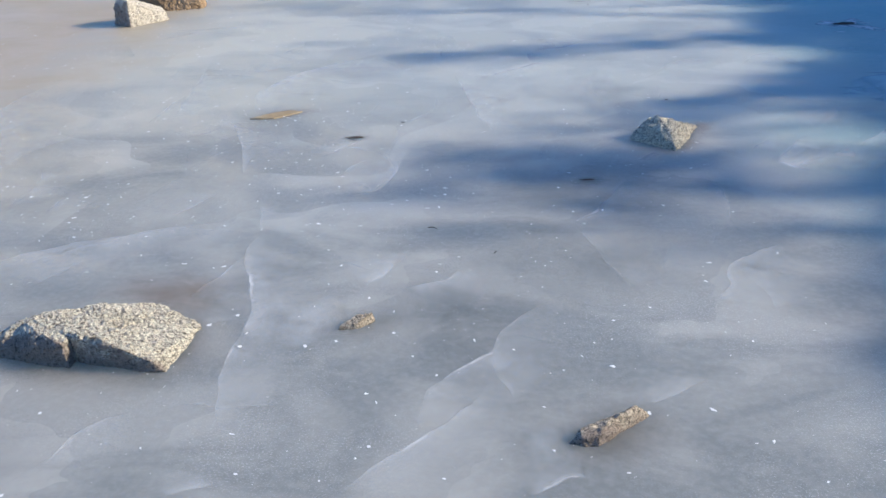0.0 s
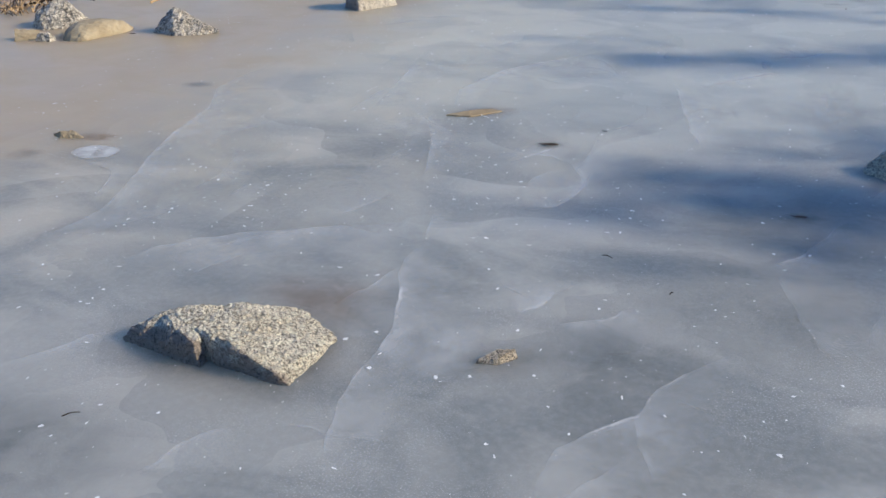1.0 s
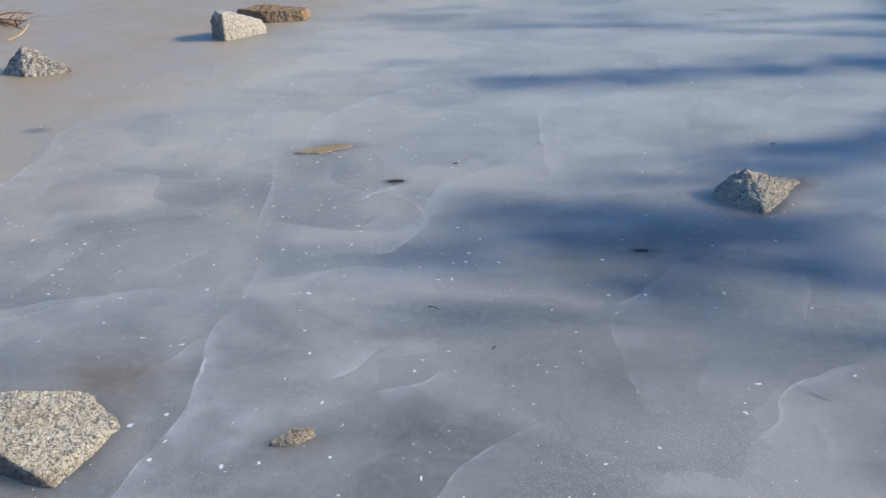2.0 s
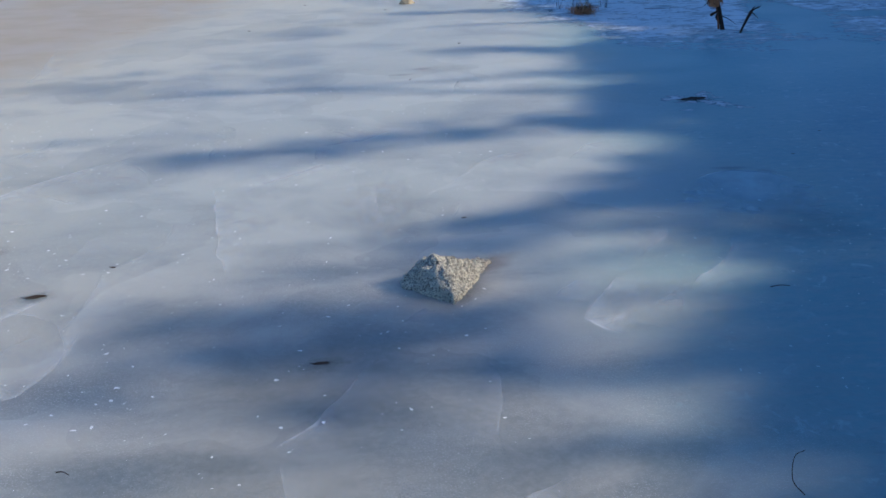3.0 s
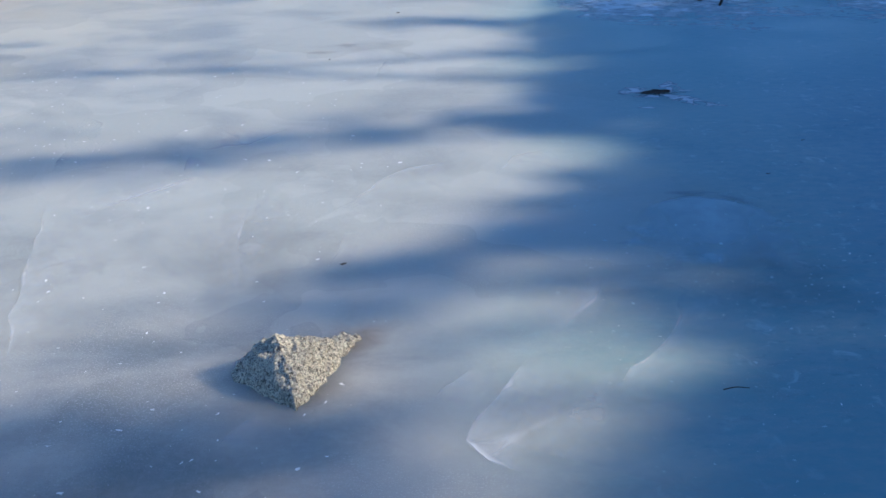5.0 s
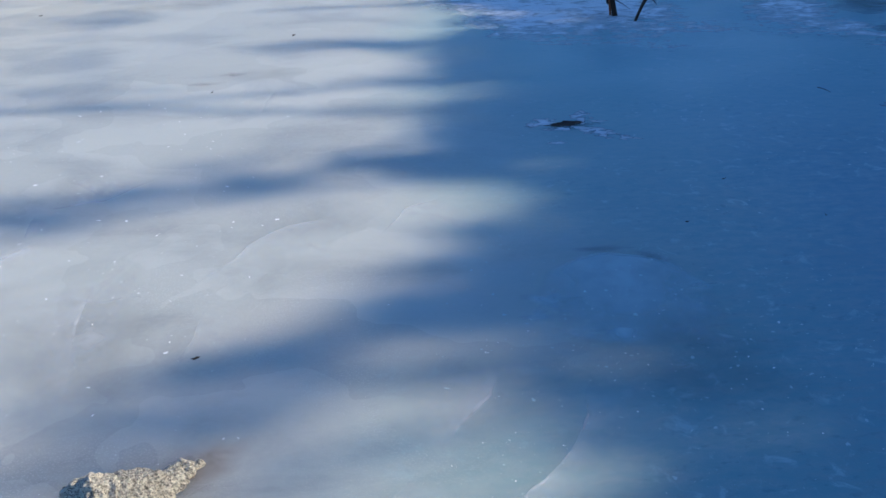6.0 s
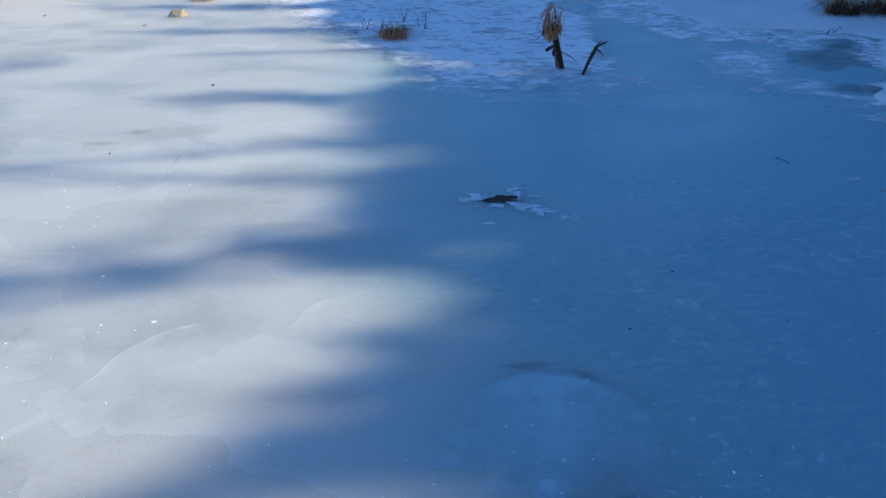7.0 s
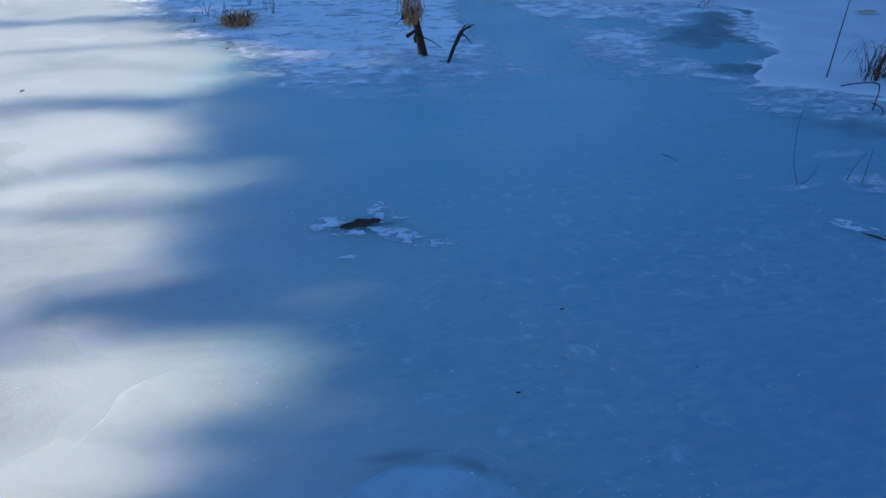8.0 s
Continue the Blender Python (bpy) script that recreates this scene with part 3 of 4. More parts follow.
def spruce(y, tip, lean, half, dense, seed):
    """A spruce whose top reaches the height that shades the ice as far as x = tip; half: how wide its spire is, dense: how leafy."""
    rng = np.random.default_rng(seed)
    top = (STAND_X - tip) * SLOPE
    neck = max(0.5, (0.9 - tip) * SLOPE)
    def bend(d):
        return (lean - tip * math.tan(SUN_SIDE)) * max(0.0, 1 - d / neck)
    root = holder("spruce", STAND_X, y + STAND_X * math.tan(SUN_SIDE), 0.2)
    verts, faces = [], []
    tube(verts, faces, [Vector((0, bend(d), top - 0.2 - d)) for d in np.linspace(top - 0.1, 0.0, 14)], 0.15, 0.008, 8)
    raw("trunk", verts, faces, BARK, root)
    centres, size = [], []
    for d in np.concatenate((np.arange(0.02, neck + 0.8, 0.035), np.arange(neck + 0.8, top - 1.0, 0.08))):
        r = half * (0.8 + 0.3 * min(1.0, d / neck)) if d < neck else min(half + 0.35 * (d - neck), 1.6)
        s = 0.03 + 0.42 * half if d < neck else 0.08 + 0.08 * min(r, 1.0)
        for k in range(int((dense * 0.075 * r / (s * s) * min(1.0, 0.35 + 1.6 * d / neck) if d < neck else 1.5 + 8 * r) + rng.uniform())):
            a, q = rng.uniform(0, 2 * math.pi), r * math.sqrt(rng.uniform(0, 1))
            centres.append(np.array((q * math.cos(a), q * math.sin(a) + bend(d), top - 0.2 - d - 0.25 * q)))
            size.append(s * rng.uniform(0.7, 1.3))
    v, f = sprays(rng, centres, size)
    raw("crown", v, f, NEEDLES, root)
    return tagged(root, "tall dark green spruce on the snowy bank", "tree", "spruces behind the bank")


def thicket():
    """Unseen spruce foliage added behind the tall ones, its roof set so that its shade ends at edge_x."""
    rng = np.random.default_rng(77)
    far = STAND_X + 2.0
    root = holder("spruce_thicket", far, 5 + far * math.tan(SUN_SIDE), 0.2)
    edge_y = (-9, 0.2, 0.6, 1.1, 1.6, 1.8, 2.1, 2.5, 2.75, 3.0, 3.2, 3.35, 3.5, 3.85, 4.1, 4.3, 4.7, 4.95, 5.1, 5.3, 5.5, 5.7, 5.95, 6.2, 6.6, 7.1, 7.6, 8.1, 8.5, 9, 12, 27)
    edge_x = (0.2, 0.36, 0.46, 0.62, 0.82, 0.96, 1.02, 1.10, 1.0, 0.6, 0.55, 0.8, 1.0, 1.1, 1.0, 0.82, 0.74, 0.7, 1.0, 1.22, 1.0, 0.9, 1.0, 1.0, 1.12, 1.4, 1.45, 1.0, 0.85, 0.8, 0.9, 1.2)
    centres, size = [], []
    for _ in range(64000):
        x, y = rng.uniform(-1.4, 2.4), rng.uniform(-14, 22)
        roof = (x + far - np.interp(y + 5, edge_y, edge_x)) * SLOPE + 0.08 - 0.32 * abs(rng.normal())
        down = rng.uniform(0, 1) ** 1.4 * (roof - 0.3)
        centres.append(np.array((x, y, roof - down)))
        size.append(rng.uniform(0.08, 0.16) + min(0.16, 0.10 * down))
    v, f = sprays(rng, centres, size)
    raw("foliage", v, f, NEEDLES, root)
    verts, faces = [], []
    for y in np.arange(-13.5, 22, 1.1):
        x = rng.uniform(-0.8, 1.8)
        tube(verts, faces, [Vector((x, y, z)) for z in np.linspace(-0.1, 6.6, 8)], 0.10, 0.03, 6)
    raw("stems", verts, faces, BARK, root)
    return tagged(root, "unseen dense spruce foliage added to shade the pond", "thicket", kind="stuff")


def pine(y, boughs, seed):
    """An unseen tall pine with separate boughs, added for its shade; a bough is given by the spot of ice that it
    shades, its half width, half length and how leafy it is.
    """
    rng = np.random.default_rng(seed)
    far = STAND_X + 1.0
    top = max((far - x) * SLOPE for x, *_ in boughs) + 0.1
    root = holder("pine", far, y + far * math.tan(SUN_SIDE), 0.2)
    verts, faces = [], []
    tube(verts, faces, [Vector((0, 0, z)) for z in np.linspace(-0.1, top - 0.3, 10)], 0.09, 0.015, 8)
    raw("trunk", verts, faces, BARK, root)
    for x, by, ry, rx, dense in boughs:
        by -= x * math.tan(SUN_SIDE)
        z = (far - x) * SLOPE - 0.2
        verts, faces = [], []
        tube(verts, faces, glide([(0, 0, z - 0.25), (0, (by - y) * 0.5, z - 0.1), (0, by - y, z)], 4), 0.014, 0.006, 6)
        bough = raw("bough", verts, faces, BARK, root)
        count = int(dense * 150 * rx * ry) + 2
        q = rng.normal(size=(count, 3)) * 0.5
        v, f = sprays(rng, [np.array((a * 0.4, by - y + b * ry, z + c * rx * SLOPE)) for a, b, c in q], rng.uniform(0.05, 0.10, count))
        raw("needles", v, f, NEEDLES, bough)
    return tagged(root, "unseen slender pine, its open boughs placed to shade the ice", "tree", "pines behind the bank")


# each spruce: where its spire stands along the bank, how far its shade reaches, lean of the spire, half width, leafiness
for row in ((0.95, -0.45, -0.02, 0.09, 1.0), (1.34, -0.95, -0.02, 0.115, 1.05), (3.06, -0.80, -0.42, 0.18, 1.1), (4.46, -2.10, -0.66, 0.21, 0.85),
            (4.86, -1.75, 0.62, 0.045, 1.0), (5.17, -0.1, 0.02, 0.03, 0.8), (5.62, -0.45, 0.10, 0.10, 0.8), (6.40, -0.85, 0.26, 0.19, 1.2),
            (7.75, -0.8, 0.05, 0.06, 0.9), (8.5, -1.4, 0.15, 0.13, 1.0), (9.5, -1.8, 0.3, 0.2, 1.0), (10.9, -1.6, 0.2, 0.3, 1.0), (12.6, -1.9, 0.2, 0.35, 1.0),
            (-3.2, 0.1, 0.1, 0.3, 1.0), (-6.5, 0.2, 0.0, 0.4, 1.0), (15.0, -0.5, 0.2, 0.4, 1.0)):
    spruce(*row, seed=int(100 + row[0] * 10))
# out-of-view pines, added to cast single patches of shade
pine(1.9, ((-1.20, 1.90, 0.26, 0.28, 2.0), (-1.05, 1.70, 0.24, 0.42, 1.2), (-0.80, 1.66, 0.16, 0.32, 1.6), (-1.40, 1.76, 0.28, 0.5, 1.2), (-1.35, 1.35, 0.35, 0.6, 0.7), (-0.42, 1.58, 0.30, 0.38, 1.8), (-0.22, 2.14, 0.36, 0.16, 1.5), (-0.75, 1.48, 0.30, 0.5, 1.2)), 201)
pine(2.6, ((-0.28, 2.64, 0.30, 0.34, 2.4), (-0.62, 2.54, 0.26, 0.28, 1.6), (0.2, 2.30, 0.06, 0.35, 0.5), (-0.9, 1.10, 0.30, 0.6, 0.6)), 202)
pine(4.1, ((-1.80, 3.82, 0.30, 0.42, 1.3), (-1.30, 3.98, 0.28, 0.4, 0.9), (-0.6, 4.35, 0.22, 0.5, 0.5), (0.2, 4.45, 0.25, 0.5, 0.8), (-2.5, 4.30, 0.08, 0.5, 0.6)), 203)
pine(5.6, ((-2.4, 5.62, 0.30, 0.9, 0.55), (-3.2, 5.80, 0.20, 0.8, 0.5), (-1.5, 5.38, 0.12, 0.8, 0.45), (-1.9, 7.7, 0.4, 0.6, 0.35), (-2.6, 6.2, 0.12, 0.6, 0.4)), 204)
thicket()


# ---- stones ----
def stone(name, points, material, label, grain=0.022, rough=0.010, seed=0, category="rock", lumps=6.0, smooth=False, grit=0.0):
    """A boulder: the hull of a few corners, split fine and broken up."""
    bm = bmesh.new()
    for hull in (points if isinstance(points[0], list) else [points]):
        made = [bm.verts.new(p) for p in hull]
        bmesh.ops.convex_hull(bm, input=made)
    bmesh.ops.delete(bm, geom=[v for v in bm.verts if not v.link_faces], context="VERTS")
    bmesh.ops.triangulate(bm, faces=bm.faces)
    for _ in range(7):
        long_edges = [e for e in bm.edges if e.calc_length() > grain]
        if not long_edges:
            break
        bmesh.ops.subdivide_edges(bm, edges=long_edges, cuts=1)
        bmesh.ops.triangulate(bm, faces=[f for f in bm.faces if len(f.verts) > 3])
    if smooth:
        for _ in range(60):
            bmesh.ops.smooth_vert(bm, verts=bm.verts, factor=0.5, use_axis_x=True, use_axis_y=True, use_axis_z=True)
    bm.normal_update()
    shift = Vector((seed * 3.7, seed * 1.3, seed * 5.1))
    moves = []
    for v in bm.verts:
        p = v.co + shift
        k = noise.fractal(p * lumps, 1.0, 2.1, 4) * 1.0 + (noise.noise(p * 38) + 0.9 * noise.noise(p * 85)) * 0.75
        chip = min(0.0, noise.noise(p * 13 + Vector((9, 1, 4))) + 0.15) * 2.0
        pit = noise.noise(p * 48) + 0.8 * noise.noise(p * 105)
        moves.append(v.normal * (rough * (k + chip) + grit * pit))
    for v, m in zip(bm.verts, moves):
        v.co += m
    ob = part(name, bm, material)
    if smooth:
        ob.data.polygons.foreach_set("use_smooth", [True] * len(ob.data.polygons))
    return tagged(ob, label, category)


D = -0.06   # depth to which the stones are frozen in
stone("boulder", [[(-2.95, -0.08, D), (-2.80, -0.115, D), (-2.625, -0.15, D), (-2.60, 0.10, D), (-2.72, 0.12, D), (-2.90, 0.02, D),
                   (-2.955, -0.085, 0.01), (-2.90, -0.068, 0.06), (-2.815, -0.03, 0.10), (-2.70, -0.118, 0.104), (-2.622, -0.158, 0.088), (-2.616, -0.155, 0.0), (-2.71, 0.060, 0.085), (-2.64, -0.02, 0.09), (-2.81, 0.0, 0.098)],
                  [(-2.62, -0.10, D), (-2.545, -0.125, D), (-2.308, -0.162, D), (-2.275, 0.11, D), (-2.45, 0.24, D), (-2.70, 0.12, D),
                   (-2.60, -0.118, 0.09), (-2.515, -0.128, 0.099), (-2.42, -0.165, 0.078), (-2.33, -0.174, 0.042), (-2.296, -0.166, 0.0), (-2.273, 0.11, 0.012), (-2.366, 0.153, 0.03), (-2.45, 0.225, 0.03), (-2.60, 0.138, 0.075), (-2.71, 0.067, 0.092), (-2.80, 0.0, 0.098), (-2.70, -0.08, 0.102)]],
      GRANITE, "large angular tan granite boulder with brown flank, its shade painted in", 0.006, 0.006, 1, lumps=9.0, grit=0.0028)
stone("low_stone", [(-1.07, -0.47, D), (-0.99, -0.50, D), (-0.81, -0.33, D), (-0.86, -0.27, D), (-1.03, -0.41, D),
                    (-1.065, -0.468, 0.006), (-1.03, -0.475, 0.022), (-0.98, -0.470, 0.028), (-0.95, -0.41, 0.040), (-0.87, -0.335, 0.036), (-0.835, -0.33, 0.008), (-1.03, -0.435, 0.030)],
      TAN_SPECKLED, "small elongated tan granite stone barely above the ice", 0.006, 0.003, 2, lumps=9, grit=0.002)
stone("small_stone", [(-1.83, 0.11, D), (-1.74, 0.115, D), (-1.67, 0.18, D), (-1.70, 0.215, D), (-1.79, 0.16, D),
                      (-1.80, 0.12, 0.012), (-1.74, 0.13, 0.02), (-1.70, 0.18, 0.034), (-1.75, 0.17, 0.03)],
      TAN_SPECKLED, "small tan stone half sunk in cloudy ice", 0.006, 0.003, 3, lumps=12, grit=0.0015)
stone("boulder", [[(-0.66, 2.09, D), (-0.57, 1.98, D), (-0.455, 1.90, D), (-0.425, 1.905, D), (-0.345, 2.12, D), (-0.37, 2.25, D), (-0.50, 2.28, D), (-0.64, 2.20, D),
                   (-0.655, 2.09, 0.02), (-0.625, 2.11, 0.06), (-0.58, 2.13, 0.097), (-0.525, 2.125, 0.118), (-0.447, 2.145, 0.095), (-0.372, 2.20, 0.05),
                   (-0.485, 2.03, 0.085), (-0.500, 2.00, 0.065), (-0.466, 1.972, 0.05), (-0.45, 1.915, 0.012), (-0.35, 2.15, 0.012), (-0.54, 2.20, 0.06), (-0.42, 2.24, 0.03)],
                  [(-0.40, 2.15, D), (-0.33, 2.18, D), (-0.285, 2.30, D), (-0.33, 2.33, D), (-0.42, 2.26, D), (-0.40, 2.18, 0.05), (-0.36, 2.19, 0.030), (-0.345, 2.28, 0.022), (-0.325, 2.23, 0.018), (-0.295, 2.30, 0.008)]],
      PALE_GRANITE, "pyramid-shaped pale grey granite boulder standing in the ice", 0.0055, 0.010, 4, lumps=10, grit=0.003)
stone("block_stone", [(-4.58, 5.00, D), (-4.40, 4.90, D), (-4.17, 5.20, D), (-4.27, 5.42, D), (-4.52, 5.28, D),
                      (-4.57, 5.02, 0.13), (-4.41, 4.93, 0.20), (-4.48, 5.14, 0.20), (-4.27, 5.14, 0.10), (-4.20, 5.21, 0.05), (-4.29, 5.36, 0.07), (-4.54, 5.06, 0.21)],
      CHALKY, "pale cream granite block with its shaded end painted dark", 0.022, 0.009, 5, lumps=5)
stone("flat_stone", [(-4.72, 5.62, D), (-4.30, 5.56, D), (-4.04, 5.66, D), (-4.06, 5.88, D), (-4.55, 5.95, D),
                     (-4.66, 5.66, 0.10), (-4.42, 5.60, 0.095), (-4.07, 5.67, 0.075), (-4.08, 5.84, 0.07), (-4.5, 5.90, 0.10), (-4.70, 5.66, 0.03), (-4.04, 5.70, 0.02)],
      BROWN_STONE, "long flat brown stone lying on the ice", 0.02, 0.007, 6, lumps=7, grit=0.003)
stone("dark_stone", [(-5.72, 3.86, D), (-5.42, 3.76, D), (-5.20, 3.93, D), (-5.30, 4.12, D), (-5.62, 4.10, D),
                     (-5.56, 3.92, 0.15), (-5.50, 3.93, 0.20), (-5.36, 3.92, 0.12), (-5.26, 3.94, 0.06), (-5.14, 3.96, 0.02), (-5.16, 3.98, D), (-5.52, 4.04, 0.16), (-5.66, 3.90, 0.05)],
      GNEISS, "dark speckled pyramid-shaped stone with a tan foot", 0.020, 0.011, 7, lumps=7)
stone("smooth_stone", [(-6.27, 3.47, D), (-6.05, 3.48, D), (-5.88, 3.90, D), (-5.96, 4.12, D), (-6.28, 3.85, D),
                       (-6.32, 3.62, 0.06), (-6.14, 3.52, 0.08), (-6.0, 3.72, 0.12), (-5.90, 3.84, 0.07), (-5.96, 3.92, 0.10), (-6.26, 3.76, 0.125), (-6.05, 3.48, 0.04)],
      SANDSTONE, "large smooth rounded tan stone in sandy ice", 0.022, 0.007, 8, lumps=4, smooth=True)
stone("dark_stone", [(-6.86, 3.84, D), (-6.62, 3.76, D), (-6.36, 3.92, D), (-6.40, 4.14, D), (-6.78, 4.10, D),
                     (-6.78, 3.88, 0.12), (-6.62, 3.92, 0.21), (-6.52, 3.96, 0.20), (-6.42, 3.98, 0.08), (-6.66, 4.06, 0.18), (-6.70, 3.82, 0.08)],
      GNEISS, "dark blue-grey speckled stone behind the tan one", 0.022, 0.010, 9, lumps=7)
stone("wedge_stone", [(-6.66, 3.46, D), (-6.60, 3.38, D), (-6.38, 3.52, D), (-6.44, 3.62, D), (-6.60, 3.60, D), (-6.63, 3.46, 0.08), (-6.60, 3.42, 0.06), (-6.50, 3.54, 0.06), (-6.42, 3.54, 0.03)],
      SANDSTONE, "small tan wedge of stone", 0.022, 0.005, 10, smooth=False)
stone("small_stone", [(-6.45, 3.42, D), (-6.28, 3.42, D), (-6.27, 3.54, D), (-6.42, 3.54, D), (-6.41, 3.45, 0.06), (-6.31, 3.46, 0.055), (-6.35, 3.52, 0.06)],
      GNEISS, "small dark stone beside the smooth tan one", 0.022, 0.006, 11)
stone("pale_stone", [(-7.98, 4.32, D), (-7.62, 4.36, D), (-7.46, 4.56, D), (-7.60, 4.80, D), (-8.0, 4.70, D), (-7.85, 4.42, 0.08), (-7.60, 4.44, 0.07), (-7.56, 4.58, 0.07), (-7.8, 4.62, 0.1)],
      CHALKY, "pale cream stone at the sandy shore", 0.028, 0.006, 12, smooth=True)
stone("small_stone", [(-4.69, 1.59, D), (-4.60, 1.55, D), (-4.48, 1.58, D), (-4.47, 1.64, D), (-4.62, 1.66, D), (-4.68, 1.60, 0.012), (-4.63, 1.59, 0.034), (-4.57, 1.62, 0.036), (-4.50, 1.61, 0.010)],
      SANDSTONE, "small ochre stone with a rusty stain in the ice", 0.008, 0.004, 13, lumps=14)
stone("sunken_stone", [(-2.76, 2.41, D), (-2.60, 2.42, D), (-2.42, 2.57, D), (-2.49, 2.64, D), (-2.68, 2.57, D), (-2.74, 2.43, 0.008), (-2.65, 2.49, 0.014), (-2.60, 2.44, 0.008), (-2.47, 2.57, 0.006), (-2.55, 2.59, 0.008)],
      SANDSTONE, "rusty brown stone just breaking through the ice", 0.014, 0.003, 14, lumps=10)
stone("small_stone", [(-0.90, 9.25, D), (-0.75, 9.22, D), (-0.62, 9.34, D), (-0.72, 9.45, D), (-0.86, 9.42, D), (-0.83, 9.31, 0.05), (-0.74, 9.32, 0.06)],
      SANDSTONE, "small brown stone far out on the ice", 0.03, 0.006, 15)
stone("small_stone", [(-0.80, 9.95, D), (-0.55, 9.92, D), (-0.45, 10.08, D), (-0.6, 10.25, D), (-0.78, 10.2, D), (-0.70, 10.05, 0.07), (-0.58, 10.08, 0.08)],
      SANDSTONE, "small tan stone far out on the ice", 0.03, 0.006, 16)


# ---- dry plants ----
def blades(name, parent, rng, count, spread, height, lean, material, radius=0.0022, curl=0.5, base=(0, 0, 0), aim=None):
    """A tangle of curved dry blades growing from one spot."""
    verts, faces = [], []
    for _ in range(count):
        a = rng.uniform(0, 2 * math.pi) if aim is None else rng.normal(aim, 0.5)
        q = spread * math.sqrt(rng.uniform())
        b = rng.uniform(0, 2 * math.pi)
        p = Vector((base[0] + q * math.cos(b), base[1] + q * math.sin(b), base[2]))
        h, out = height * rng.uniform(0.45, 1.0), lean * rng.uniform(0.3, 1.2)
        d = Vector((math.cos(a), math.sin(a), 0))
        drop = rng.uniform(0, curl) * h
        line = glide([p, p + d * out * 0.25 + Vector((0, 0, h * 0.55)), p + d * out * 0.7 + Vector((0, 0, h)), p + d * out * 1.15 + Vector((0, 0, max(h - drop, 0.004 - p.z + 0.0)))], 4)
        tube(verts, faces, line, radius * rng.uniform(0.7, 1.3), radius * 0.35, 4, 0.4)
    return raw(name, verts, faces, material, parent)


def stick(name, parent, points, r0, r1, material, sides=6):
    verts, faces = [], []
    tube(verts, faces, glide(points, 5), r0, r1, sides)
    return raw(name, verts, faces, material, parent)


def cattail_clump():
    root = holder("cattail_clump", 2.03, 7.16)
    rng = np.random.default_rng(5)
    stick("stem", root, [(0.03, 0, -0.03), (0.0, 0.02, 0.12), (-0.035, 0.03, 0.26)], 0.021, 0.016, DARK_STEM, 8)
    stick("stem", root, [(0.0, 0.03, -0.02), (-0.02, 0.03, 0.12), (-0.045, 0.04, 0.24)], 0.010, 0.008, RED_STEM, 7)
    stick("stem", root, [(0.01, 0.01, 0.12), (0.07, -0.02, 0.09), (0.12, -0.05, 0.055)], 0.004, 0.002, DARK_STEM)
    stick("stem", root, [(-0.07, 0.03, 0.20), (-0.11, 0.03, 0.235), (-0.16, 0.02, 0.20)], 0.004, 0.002, DARK_STEM)
    stick("folded_leaf", root, [(-0.03, 0.0, 0.165), (-0.07, -0.02, 0.15), (-0.10, -0.03, 0.135)], 0.010, 0.013, DARK_STEM)
    stick("folded_leaf", root, [(-0.03, 0.0, 0.14), (-0.05, -0.03, 0.12), (-0.045, -0.04, 0.095)], 0.011, 0.007, DARK_STEM)
    centre = Vector((-0.06, 0.03, 0.32))
    for name, count, material, r in (("curled_leaves", 60, CATTAIL, 0.0038), ("dark_curls", 34, DARK_STEM, 0.0032)):
        verts, faces = [], []
        for _ in range(count):
            a, tilt, wide = rng.uniform(0, 2 * math.pi), rng.uniform(-0.5, 0.5), rng.uniform(0.35, 1.0)
            start, sweep = rng.uniform(-1.9, -0.9), rng.uniform(1.2, 3.0)
            line = []
            for u in np.linspace(0, 1, 5):
                e = start + sweep * u
                flat = wide * math.cos(e) * 0.082
                line.append(centre + Vector((flat * math.cos(a + tilt * u), flat * 0.8 * math.sin(a + tilt * u), 0.115 * math.sin(e) * (0.75 + 0.35 * wide))) + Vector(rng.normal(size=3) * 0.014))
            tube(verts, faces, glide(line, 3), r * rng.uniform(0.6, 1.3), r * 0.4, 4, 0.4)
        raw(name, verts, faces, material, root)
    blades("matted_core", root, rng, 60, 0.045, 0.10, 0.05, CATTAIL, 0.005, 0.9, (-0.06, 0.03, 0.20))
    return tagged(root, "broken dark cattail stub topped by curled straw leaves", "cattail")


def bent_stalk():
    root = holder("bent_stalk", 2.14, 6.96)
    stick("stalk", root, [(0.0, 0, -0.02), (0.045, 0.01, 0.09), (0.095, 0.02, 0.185)], 0.009, 0.014, DARK_STEM, 7)
    for tip in ((0.155, 0.0, 0.215), (0.13, 0.03, 0.225), (0.175, 0.02, 0.225), (0.15, -0.02, 0.12), (0.12, 0.05, 0.20)):
        start = Vector((0.09, 0.02, 0.178))
        stick("frayed_end", root, [start, start.lerp(Vector(tip), 0.5) + Vector((0, 0, 0.006)), tip], 0.008, 0.002, DARK_STEM)
    return tagged(root, "dark bent stalk with a frayed broken tip", "stalk")


